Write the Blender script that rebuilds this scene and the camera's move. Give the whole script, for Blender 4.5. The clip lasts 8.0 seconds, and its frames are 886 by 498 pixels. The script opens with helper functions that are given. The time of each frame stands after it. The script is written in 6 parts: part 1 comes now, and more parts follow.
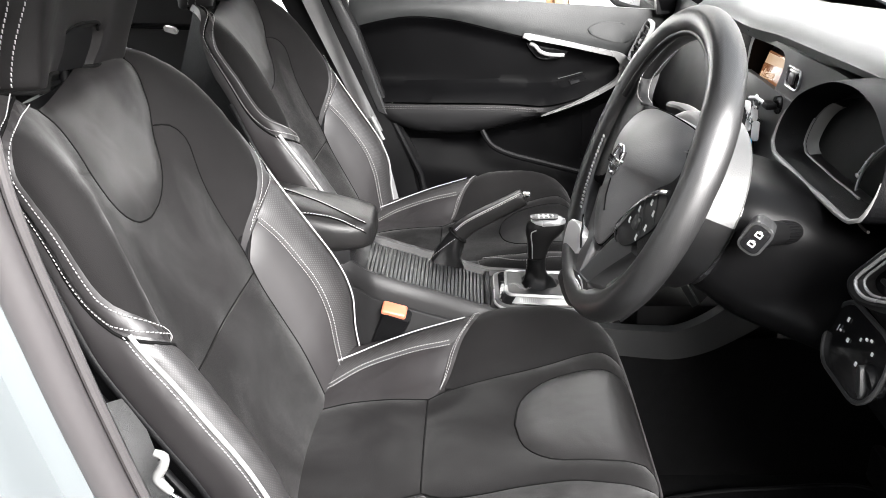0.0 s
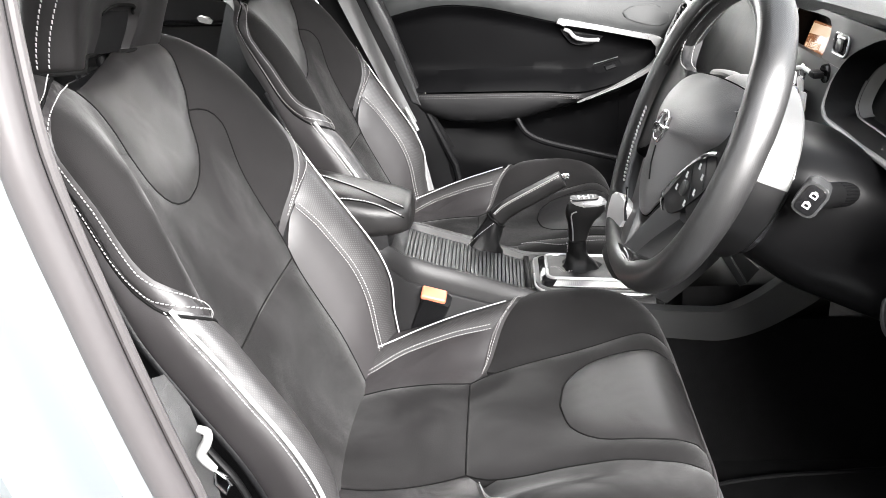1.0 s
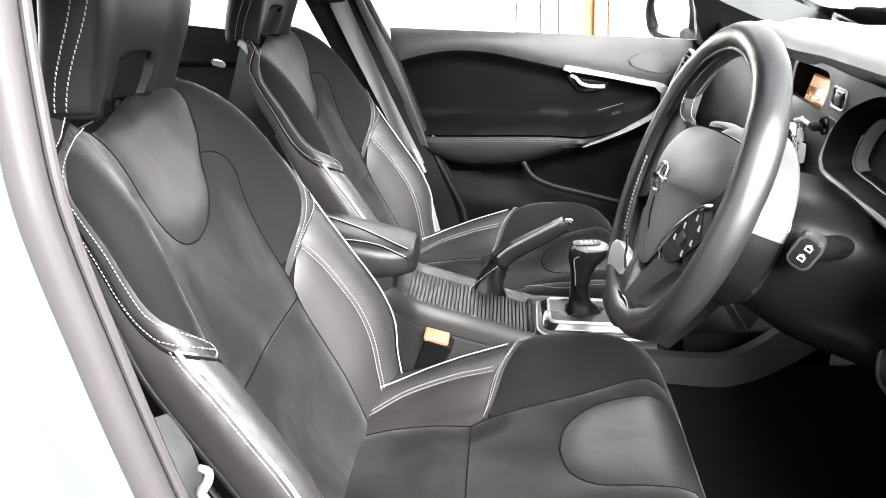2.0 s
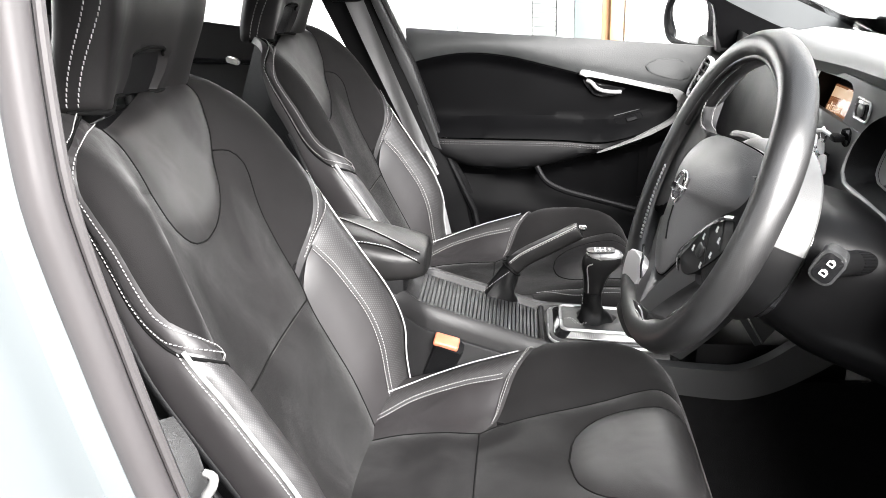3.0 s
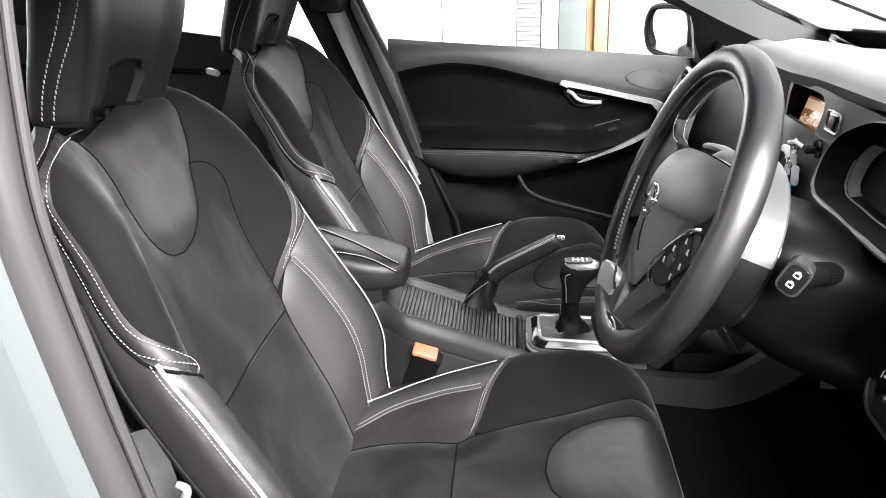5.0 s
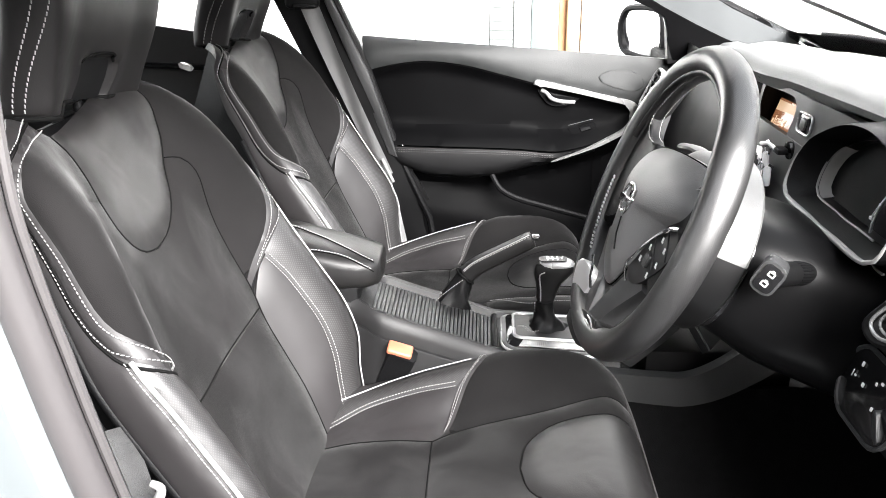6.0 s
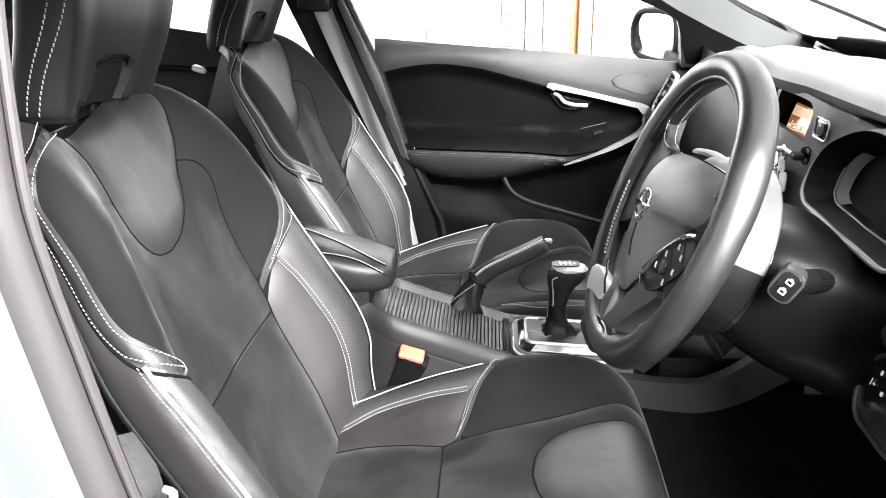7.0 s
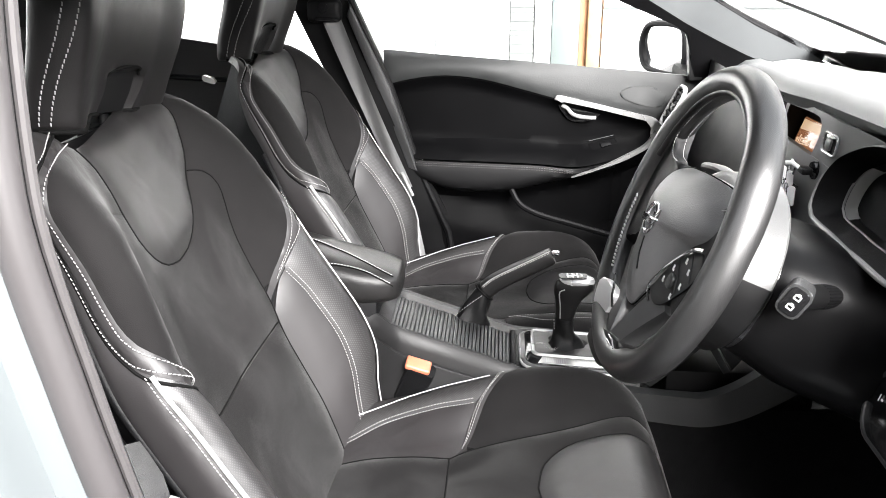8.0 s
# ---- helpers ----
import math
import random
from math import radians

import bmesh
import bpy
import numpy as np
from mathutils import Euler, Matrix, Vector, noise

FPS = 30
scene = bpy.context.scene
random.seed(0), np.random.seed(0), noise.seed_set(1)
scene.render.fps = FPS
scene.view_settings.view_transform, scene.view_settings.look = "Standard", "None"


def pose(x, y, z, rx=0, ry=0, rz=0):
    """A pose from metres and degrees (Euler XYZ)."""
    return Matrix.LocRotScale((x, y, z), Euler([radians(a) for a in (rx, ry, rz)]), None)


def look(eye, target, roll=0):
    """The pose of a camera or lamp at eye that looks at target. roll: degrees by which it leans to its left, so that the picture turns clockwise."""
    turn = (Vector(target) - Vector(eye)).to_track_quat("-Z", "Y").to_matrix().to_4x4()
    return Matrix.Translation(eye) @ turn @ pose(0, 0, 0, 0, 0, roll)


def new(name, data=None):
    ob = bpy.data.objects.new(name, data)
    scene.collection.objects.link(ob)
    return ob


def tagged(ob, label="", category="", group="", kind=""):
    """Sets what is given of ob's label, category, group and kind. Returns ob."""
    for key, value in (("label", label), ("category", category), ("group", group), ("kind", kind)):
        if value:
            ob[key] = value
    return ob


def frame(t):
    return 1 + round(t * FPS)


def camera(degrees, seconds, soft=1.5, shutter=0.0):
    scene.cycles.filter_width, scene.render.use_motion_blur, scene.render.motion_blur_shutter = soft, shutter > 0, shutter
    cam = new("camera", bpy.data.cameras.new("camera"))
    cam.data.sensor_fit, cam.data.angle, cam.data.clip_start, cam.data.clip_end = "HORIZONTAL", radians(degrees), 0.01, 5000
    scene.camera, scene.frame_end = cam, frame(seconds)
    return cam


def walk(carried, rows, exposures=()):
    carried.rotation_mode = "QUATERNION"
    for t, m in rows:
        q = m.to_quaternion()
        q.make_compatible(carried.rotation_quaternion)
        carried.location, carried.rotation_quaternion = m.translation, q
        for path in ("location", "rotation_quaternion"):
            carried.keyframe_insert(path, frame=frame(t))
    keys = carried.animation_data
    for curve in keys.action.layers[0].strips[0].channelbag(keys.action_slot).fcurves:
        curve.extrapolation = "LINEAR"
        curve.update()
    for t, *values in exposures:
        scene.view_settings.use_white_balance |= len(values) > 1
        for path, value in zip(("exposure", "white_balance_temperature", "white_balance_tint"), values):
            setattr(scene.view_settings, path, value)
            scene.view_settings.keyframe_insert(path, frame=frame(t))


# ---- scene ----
cam = camera(55.0, 8.0, soft=0.85)
# seconds, eye, pitch from straight down, roll about the view, heading
PATH = [
    (0, -0.1679, -1.3297, 1.2710, 65.915, -1.623, 2.351),
    (0.5, -0.1711, -1.3227, 1.2391, 67.418, -2.762, 2.183),
    (1, -0.1794, -1.3271, 1.2296, 66.448, -3.765, 4.748),
    (1.5, -0.1761, -1.3387, 1.2410, 67.970, -3.822, 5.043),
    (1.7, -0.1723, -1.3416, 1.2468, 68.848, -3.137, 5.076),
    (2.8, -0.1699, -1.3275, 1.2371, 69.003, -2.731, 5.328),
    (3, -0.1772, -1.3238, 1.2444, 69.028, -1.859, 5.819),
    (3.5, -0.1807, -1.3211, 1.2511, 70.295, -1.189, 7.089),
    (4, -0.1770, -1.3205, 1.2593, 71.842, -1.655, 7.456),
    (4.2, -0.1728, -1.3233, 1.2577, 72.350, -1.950, 7.250),
    (4.5, -0.1664, -1.3276, 1.2552, 71.907, -2.398, 7.391),
    (5, -0.1599, -1.3284, 1.2516, 69.497, -1.678, 5.004),
    (6.5, -0.1734, -1.3269, 1.2503, 69.358, -0.552, 2.763),
    (7, -0.1745, -1.3216, 1.2522, 69.473, -0.506, 3.488),
    (7.5, -0.1694, -1.3235, 1.2535, 69.792, -0.499, 3.935),
    (8, -0.1752, -1.3225, 1.2554, 70.136, -0.218, 3.979),
]
walk(cam, [(t, pose(x, y, z, 0, 0, h) @ pose(0, 0, 0, p) @ pose(0, 0, 0, 0, 0, r)) for t, x, y, z, p, r, h in PATH],
     exposures=[(t, 3.24 + d) for t, d in ((0.0, -.10), (0.5, .23), (1.0, .23), (1.7, .30), (2.8, .11), (3.0, .04), (3.5, -.24), (4.0, -.32), (4.5, -.38), (5.2, -.36), (6.3, .26), (7.0, .19), (7.5, -.04), (8.0, -.04))])

# ---- light ----
world = bpy.data.worlds.new("overcast_sky")
scene.world = world
world.use_nodes = True
wn, wl = world.node_tree.nodes, world.node_tree.links
sky = wn.new("ShaderNodeTexSky")
sky.sky_type, sky.sun_disc = "NISHITA", False
sky.sun_elevation, sky.sun_rotation = radians(25), radians(152)
grey = wn.new("ShaderNodeHueSaturation")
grey.inputs["Saturation"].default_value = 0.12
wl.new(sky.outputs[0], grey.inputs["Color"])
wl.new(grey.outputs[0], wn["Background"].inputs[0])
wn["Background"].inputs[1].default_value = 0.15
sun = new("sun", bpy.data.lights.new("sun", "SUN"))
sun.data.energy, sun.data.angle, sun.data.color = 3.9, radians(46), (1.0, 0.975, 0.96)
sun.matrix_world = look((1.9, -3.6, 2.5), (0, 0, 0.6))


# ---- materials ----
def mat(name, color, rough=0.5, metal=0.0, grain=0.0, grain_scale=400.0, var=0.15, var_scale=9.0, sheen=0.0, coat=0.0, spec=0.5, rough_var=0.08, folds=0.0, folds_scale=16.0):
    """A plain surface with fine relief and patchy colour and gloss."""
    m = bpy.data.materials.new(name)
    m.use_nodes = True
    n, l = m.node_tree.nodes, m.node_tree.links
    b = n["Principled BSDF"]
    b.inputs["Metallic"].default_value = metal
    b.inputs["Specular IOR Level"].default_value = spec
    b.inputs["Sheen Weight"].default_value = sheen
    b.inputs["Sheen Roughness"].default_value = 0.4
    b.inputs["Coat Weight"].default_value = coat
    b.inputs["Coat Roughness"].default_value = 0.08
    tc = n.new("ShaderNodeTexCoord")
    no = n.new("ShaderNodeTexNoise")
    no.inputs["Scale"].default_value, no.inputs["Detail"].default_value = var_scale, 4.0
    l.new(tc.outputs["Object"], no.inputs["Vector"])
    ramp = n.new("ShaderNodeMapRange")
    ramp.inputs[1].default_value, ramp.inputs[2].default_value = 0.3, 0.7
    ramp.inputs[3].default_value, ramp.inputs[4].default_value = 1 - var, 1 + var
    l.new(no.outputs["Fac"], ramp.inputs[0])
    mul = n.new("ShaderNodeMix")
    mul.data_type, mul.blend_type = "RGBA", "MULTIPLY"
    mul.inputs["Factor"].default_value = 1.0
    mul.inputs["A"].default_value = (*color, 1)
    l.new(ramp.outputs[0], mul.inputs["B"])
    l.new(mul.outputs["Result"], b.inputs["Base Color"])
    rr = n.new("ShaderNodeMapRange")
    rr.inputs[1].default_value, rr.inputs[2].default_value = 0.3, 0.7
    rr.inputs[3].default_value, rr.inputs[4].default_value = max(rough - rough_var, 0.02), min(rough + rough_var, 1.0)
    l.new(no.outputs["Fac"], rr.inputs[0])
    l.new(rr.outputs[0], b.inputs["Roughness"])
    if grain:
        g = n.new("ShaderNodeTexNoise")
        g.inputs["Scale"].default_value, g.inputs["Detail"].default_value = grain_scale, 3.0
        l.new(tc.outputs["Object"], g.inputs["Vector"])
        bp = n.new("ShaderNodeBump")
        bp.inputs["Strength"].default_value, bp.inputs["Distance"].default_value = grain, 0.001
        l.new(g.outputs["Fac"], bp.inputs["Height"])
        l.new(bp.outputs[0], b.inputs["Normal"])
        if folds:
            w = n.new("ShaderNodeTexNoise")
            w.inputs["Scale"].default_value, w.inputs["Detail"].default_value, w.inputs["Distortion"].default_value = folds_scale, 2.0, 0.6
            l.new(tc.outputs["Object"], w.inputs["Vector"])
            b2 = n.new("ShaderNodeBump")
            b2.inputs["Strength"].default_value, b2.inputs["Distance"].default_value = folds, 0.01
            l.new(w.outputs["Fac"], b2.inputs["Height"])
            l.new(b2.outputs[0], bp.inputs["Normal"])
    return m


def dotted(name, color, dot, pitch, rough, spec=0.5, relief=0.0):
    """Leather with rows of small punched holes, laid out along the panel."""
    m = mat(name, color, rough, grain=0.10, grain_scale=700, spec=spec)
    n, l = m.node_tree.nodes, m.node_tree.links
    b = n["Principled BSDF"]
    uv = n.new("ShaderNodeUVMap")
    sep = n.new("ShaderNodeSeparateXYZ")
    l.new(uv.outputs[0], sep.inputs[0])

    def wave(u, k):
        a = n.new("ShaderNodeMath"); a.operation = "MULTIPLY"; a.inputs[1].default_value = 2 * math.pi / pitch
        l.new(sep.outputs[u], a.inputs[0])
        s = n.new("ShaderNodeMath"); s.operation = "SINE"
        l.new(a.outputs[0], s.inputs[0])
        return s
    prod = n.new("ShaderNodeMath"); prod.operation = "MULTIPLY"
    l.new(wave(0, 1).outputs[0], prod.inputs[0]); l.new(wave(1, 1).outputs[0], prod.inputs[1])
    step = n.new("ShaderNodeMapRange")
    step.inputs[1].default_value, step.inputs[2].default_value = 0.25, 0.6
    l.new(prod.outputs[0], step.inputs[0])
    old = b.inputs["Base Color"].links[0].from_socket
    mix = n.new("ShaderNodeMix"); mix.data_type = "RGBA"
    l.new(step.outputs[0], mix.inputs["Factor"]); l.new(old, mix.inputs["A"])
    mix.inputs["B"].default_value = (*dot, 1)
    l.new(mix.outputs["Result"], b.inputs["Base Color"])
    if relief:
        pit = n.new("ShaderNodeBump")
        pit.invert = True
        pit.inputs["Strength"].default_value, pit.inputs["Distance"].default_value = relief, 0.0008
        l.new(step.outputs[0], pit.inputs["Height"])
        l.new(b.inputs["Normal"].links[0].from_socket, pit.inputs["Normal"])
        l.new(pit.outputs[0], b.inputs["Normal"])
    return m


LEATHER = mat("black leather", (0.0190, 0.0176, 0.0182), 0.50, grain=0.12, grain_scale=650, var=0.12, folds=0.10, folds_scale=16, spec=0.5, rough_var=0.04)
CREASED = mat("creased black leather", (0.0200, 0.0186, 0.0192), 0.40, grain=0.22, grain_scale=650, var=0.12, folds=0.5, folds_scale=15, rough_var=0.04)
# darker copy of the seat leather, standing in for shade on the headrests
SHADEHIDE = mat("black leather darkened for headrest shade", (0.0072, 0.0066, 0.0068), 0.46, grain=0.15, grain_scale=600, var=0.10, folds=0.14, folds_scale=12, rough_var=0.03)
INSERT = mat("smooth charcoal leather", (0.0100, 0.0094, 0.0096), 0.47, grain=0.15, grain_scale=600, var=0.10, folds=0.30, folds_scale=11, rough_var=0.04)
SUEDE = mat("black suede", (0.0092, 0.0087, 0.0088), 0.92, grain=0.35, grain_scale=1100, var=0.35, var_scale=5, sheen=0.10, spec=0.10, folds=0.12, folds_scale=9)
PERF = dotted("perforated leather", (0.0160, 0.0149, 0.0153), (0.042, 0.042, 0.042), 0.0036, 0.48)
# rubbed nap: patches where the pile is brushed one way or the other
_n, _l = SUEDE.node_tree.nodes, SUEDE.node_tree.links
_p = _n.new("ShaderNodeTexNoise")
_p.inputs["Scale"].default_value, _p.inputs["Detail"].default_value, _p.inputs["Distortion"].default_value = 7.0, 7.0, 1.0
_l.new(_n["Texture Coordinate"].outputs["Object"], _p.inputs["Vector"])
_r = _n.new("ShaderNodeMapRange")
for _i, _v in ((1, 0.35), (2, 0.65), (3, 0.030), (4, 0.165)):
    _r.inputs[_i].default_value = _v
_l.new(_p.outputs["Fac"], _r.inputs[0])
_l.new(_r.outputs[0], _n["Principled BSDF"].inputs["Sheen Weight"])
THREAD = mat("white thread", (0.29, 0.286, 0.283), 0.7, var=0.1, var_scale=300)
PIPING = mat("pale grey piping", (0.34, 0.34, 0.34), 0.45, var=0.06)
DARKPIPE = mat("black seam cord", (0.004, 0.004, 0.004), 0.85, spec=0.08)
# dash top: light from the windscreen is put into this pale colour
LITPAD = mat("soft dash plastic lightened for windscreen light", (0.14, 0.143, 0.143), 0.42, grain=0.5, grain_scale=800, var=0.08, spec=0.8)
HARD = mat("hard black plastic", (0.004, 0.004, 0.0044), 0.48, grain=0.4, grain_scale=800, var=0.1, spec=0.14)
MID = mat("dark grey plastic", (0.026, 0.0265, 0.027), 0.40, grain=0.5, grain_scale=800, var=0.08)
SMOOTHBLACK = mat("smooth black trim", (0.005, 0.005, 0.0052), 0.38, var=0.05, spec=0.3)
GLOSS = mat("gloss black plastic", (0.007, 0.007, 0.0075), 0.12, var=0.05)
SILVER = mat("satin silver trim", (0.42, 0.42, 0.42), 0.28, metal=0.5, var=0.05)
CHROME = mat("bright chrome", (0.85, 0.85, 0.86), 0.08, metal=1.0, var=0.03)
CARPET = mat("black carpet", (0.004, 0.004, 0.0042), 0.97, grain=1.0, grain_scale=1200, var=0.4, var_scale=60, spec=0.1)
RUBBER = mat("grey rubber seal", (0.058, 0.054, 0.055), 0.30, grain=0.03, grain_scale=900, var=0.03, spec=0.7, rough_var=0.01)
PAINT = mat("pale silver blue paint", (0.146, 0.160, 0.165), 0.26, metal=0.2, coat=1.0, var=0.0, rough_var=0.0)
WEB = mat("grey belt webbing", (0.17, 0.17, 0.172), 0.45, grain=0.8, grain_scale=900, var=0.1)
BUCKLE = mat("orange red buckle plastic", (0.52, 0.15, 0.085), 0.35, var=0.05)
PALE = mat("pale grey plastic", (0.20, 0.20, 0.197), 0.4, var=0.05)
LITHUB = mat("hub plastic of the lit side", (0.095, 0.095, 0.094), 0.36, grain=0.2, grain_scale=900, var=0.05)
SPOKE = mat("satin dark grey spoke", (0.050, 0.050, 0.051), 0.38, var=0.05)
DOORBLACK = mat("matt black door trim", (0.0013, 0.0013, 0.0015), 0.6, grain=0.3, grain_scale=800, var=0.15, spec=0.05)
DOORHIDE = mat("black door leather", (0.0045, 0.0045, 0.0048), 0.5, grain=0.3, grain_scale=500, var=0.1, spec=0.2)
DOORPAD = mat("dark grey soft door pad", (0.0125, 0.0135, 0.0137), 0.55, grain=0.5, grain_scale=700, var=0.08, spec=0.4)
AIRBAG = mat("grained airbag cover", (0.125, 0.125, 0.126), 0.42, grain=0.4, grain_scale=900, var=0.06)
ARMHIDE = mat("black armrest leather", (0.0085, 0.0082, 0.0083), 0.40, grain=0.22, grain_scale=600, var=0.1, folds=0.16, spec=0.36)
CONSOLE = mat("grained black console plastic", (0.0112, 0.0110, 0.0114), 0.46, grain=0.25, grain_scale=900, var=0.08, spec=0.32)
FASCIA = mat("satin grey fascia", (0.11, 0.11, 0.11), 0.40, metal=0.3, var=0.05)
COLUMN = mat("satin column plastic", (0.0030, 0.0030, 0.0032), 0.36, grain=0.10, grain_scale=900, var=0.05, spec=0.11)
PILLARGREY = mat("grained grey pillar trim", (0.062, 0.066, 0.068), 0.5, grain=0.25, grain_scale=800, var=0.08)
ROOFCLOTH = mat("headliner cloth", (0.10, 0.10, 0.10), 0.9, grain=0.5, var=0.1)
WHITEMARK = mat("white print", (0.8, 0.8, 0.8), 0.6)
BLUE = mat("blue tag plastic", (0.05, 0.35, 0.62), 0.4)
WALLWHITE = mat("white cladding", (0.80, 0.81, 0.80), 0.6, var=0.04, var_scale=2)
# panel, timber and slats darkened: the building's shade is put into their colours
SHADEGREEN = mat("grey green panel darkened for shade", (0.074, 0.088, 0.085), 0.6, var=0.05, var_scale=2)
TIMBER = mat("orange timber", (0.25, 0.15, 0.075), 0.6, var=0.25, var_scale=20)
SHADESLAT = mat("white slat darkened for shade", (0.095, 0.103, 0.100), 0.5, var=0.04)
CONCRETE = mat("worn asphalt", (0.07, 0.07, 0.07), 0.9, grain=0.6, grain_scale=90, var=0.2, var_scale=3)
BRUSHED = mat("brushed aluminium", (0.36, 0.36, 0.36), 0.36, metal=0.85, grain=0.3, grain_scale=600, var=0.08, var_scale=60)
GRIP = dotted("perforated rim leather", (0.011, 0.0108, 0.011), (0.007, 0.007, 0.007), 0.0023, 0.36, 1.0, 0.18)

INLAY = mat("bright satin inlay", (0.70, 0.70, 0.70), 0.34, metal=0.35, var=0.04)
LACE = mat("white lacing thread", (0.60, 0.595, 0.59), 0.7, var=0.1, var_scale=300)

GLASS = bpy.data.materials.new("window glass")
GLASS.use_nodes = True
_g = GLASS.node_tree
_t, _s = _g.nodes.new("ShaderNodeBsdfTransparent"), _g.nodes.new("ShaderNodeBsdfGlossy")
_s.inputs["Roughness"].default_value = 0.02
_f, _m = _g.nodes.new("ShaderNodeFresnel"), _g.nodes.new("ShaderNodeMixShader")
_f.inputs[0].default_value = 1.3
_g.links.new(_f.outputs[0], _m.inputs[0]); _g.links.new(_t.outputs[0], _m.inputs[1]); _g.links.new(_s.outputs[0], _m.inputs[2])
_g.links.new(_m.outputs[0], _g.nodes["Material Output"].inputs[0])

MIRROR = mat("mirror glass", (0.9, 0.9, 0.9), 0.02, metal=1.0, var=0.0, rough_var=0.0)

SCREEN = bpy.data.materials.new("lit orange screen")
SCREEN.use_nodes = True
_b = SCREEN.node_tree.nodes["Principled BSDF"]
_b.inputs["Base Color"].default_value = (0.10, 0.04, 0.02, 1)
_b.inputs["Roughness"].default_value = 0.2
_b.inputs["Emission Color"].default_value = (0.42, 0.18, 0.085, 1)
_b.inputs["Emission Strength"].default_value = 0.06
SCREENTEXT = bpy.data.materials.new("lit screen writing")
SCREENTEXT.use_nodes = True
_b = SCREENTEXT.node_tree.nodes["Principled BSDF"]
_b.inputs["Base Color"].default_value = (0.10, 0.06, 0.04, 1)
_b.inputs["Emission Color"].default_value = (0.9, 0.60, 0.36, 1)
_b.inputs["Emission Strength"].default_value = 0.07


# ---- shape helpers ----
from mathutils.geometry import delaunay_2d_cdt


def curve(xs, ys):
    """A smooth function through the knots."""
    xs, ys = list(xs), list(ys)
    n = len(xs)
    d = [(ys[i + 1] - ys[i]) / (xs[i + 1] - xs[i]) for i in range(n - 1)]
    m = [d[0]] + [(d[i - 1] + d[i]) / 2 for i in range(1, n - 1)] + [d[-1]]

    def at(x):
        x = min(max(x, xs[0]), xs[-1])
        i = 0
        while i < n - 2 and x > xs[i + 1]:
            i += 1
        h = xs[i + 1] - xs[i]
        t = (x - xs[i]) / h
        return ((1 + 2 * t) * (1 - t) ** 2 * ys[i] + t * (1 - t) ** 2 * h * m[i]
                + t * t * (3 - 2 * t) * ys[i + 1] + t * t * (t - 1) * h * m[i + 1])
    return at


def smooth(a, b, x):
    t = min(max((x - a) / (b - a), 0), 1)
    return t * t * (3 - 2 * t)


def spline(pts, step, closed=False):
    """Points about step apart along a Catmull-Rom line through pts (of any dimension)."""
    P = [np.array(p, float) for p in pts]
    n = len(P)
    out = []
    for i in range(n if closed else n - 1):
        a, b = P[i], P[(i + 1) % n]
        p0 = P[i - 1] if closed or i > 0 else 2 * a - b
        p3 = P[(i + 2) % n] if closed or i + 2 < n else 2 * b - a
        k = max(1, int(round(np.linalg.norm(b - a) / step)))
        for j in range(k):
            t = j / k
            out.append(0.5 * (2 * a + (b - p0) * t + (2 * p0 - 5 * a + 4 * b - p3) * t * t + (3 * a - p0 - 3 * b + p3) * t ** 3))
    if not closed:
        out.append(P[-1])
    return out


def part(name, bm, material, parent=None, label="", shade=True):
    """Links a bmesh (or a mesh) as one object under a thing."""
    if isinstance(bm, bmesh.types.BMesh):
        me = bpy.data.meshes.new(name)
        bm.normal_update()
        bm.to_mesh(me)
        bm.free()
    else:
        me = bm
    if shade:
        me.polygons.foreach_set("use_smooth", [True] * len(me.polygons))
        try:
            me.set_sharp_from_angle(angle=radians(38))
        except AttributeError:
            pass
    if not me.materials:
        me.materials.append(material)
    ob = new(name, me)
    if parent is not None:
        ob.parent = parent
    if label:
        ob["label"] = label
    return ob


def thing(name, label, category, group="", kind="", at=(0, 0, 0)):
    ob = new(name)
    ob.empty_display_size = 0.05
    ob.location = at
    return tagged(ob, label, category, group, kind)


def grid_mesh(rows, close_u=False, close_v=False, caps=False):
    """A bmesh of quads over rows of points."""
    bm = bmesh.new()
    V = [[bm.verts.new(tuple(p)) for p in r] for r in rows]
    nr, nc = len(V), len(V[0])
    for i in range(nr if close_v else nr - 1):
        for j in range(nc if close_u else nc - 1):
            a, b, c, d = V[i][j], V[i][(j + 1) % nc], V[(i + 1) % nr][(j + 1) % nc], V[(i + 1) % nr][j]
            try:
                bm.faces.new((a, b, c, d))
            except ValueError:
                pass
    if caps:
        for r in (V[0], V[-1]):
            try:
                bm.faces.new(r)
            except ValueError:
                pass
        bmesh.ops.recalc_face_normals(bm, faces=bm.faces)
    return bm


def tube(pts, radius, closed=False, sides=8, flat=1.0, normal=None):
    """A tube along points; radius a number or one per point; flat squashes it across."""
    P = [np.array(p, float) for p in pts]
    n = len(P)
    rows, ref = [], None
    for i, p in enumerate(P):
        a = P[i - 1] if closed or i > 0 else P[0]
        b = P[(i + 1) % n] if closed or i + 1 < n else P[-1]
        t = (b - a) / max(np.linalg.norm(b - a), 1e-9)
        if ref is None:
            ref = np.array(normal if normal is not None else ((0, 0, 1) if abs(t[2]) < 0.9 else (1, 0, 0)), float)
        if normal is not None:
            ref = np.array(normal, float)
        u = ref - t * (ref @ t)
        u /= max(np.linalg.norm(u), 1e-9)
        v = np.cross(t, u)
        ref = u
        r = radius[i] if hasattr(radius, "__len__") else radius
        rows.append([p + r * (math.cos(q) * u * flat + math.sin(q) * v) for q in np.linspace(0, 2 * math.pi, sides, endpoint=False)])
    return grid_mesh(rows, close_u=True, close_v=closed, caps=not closed)


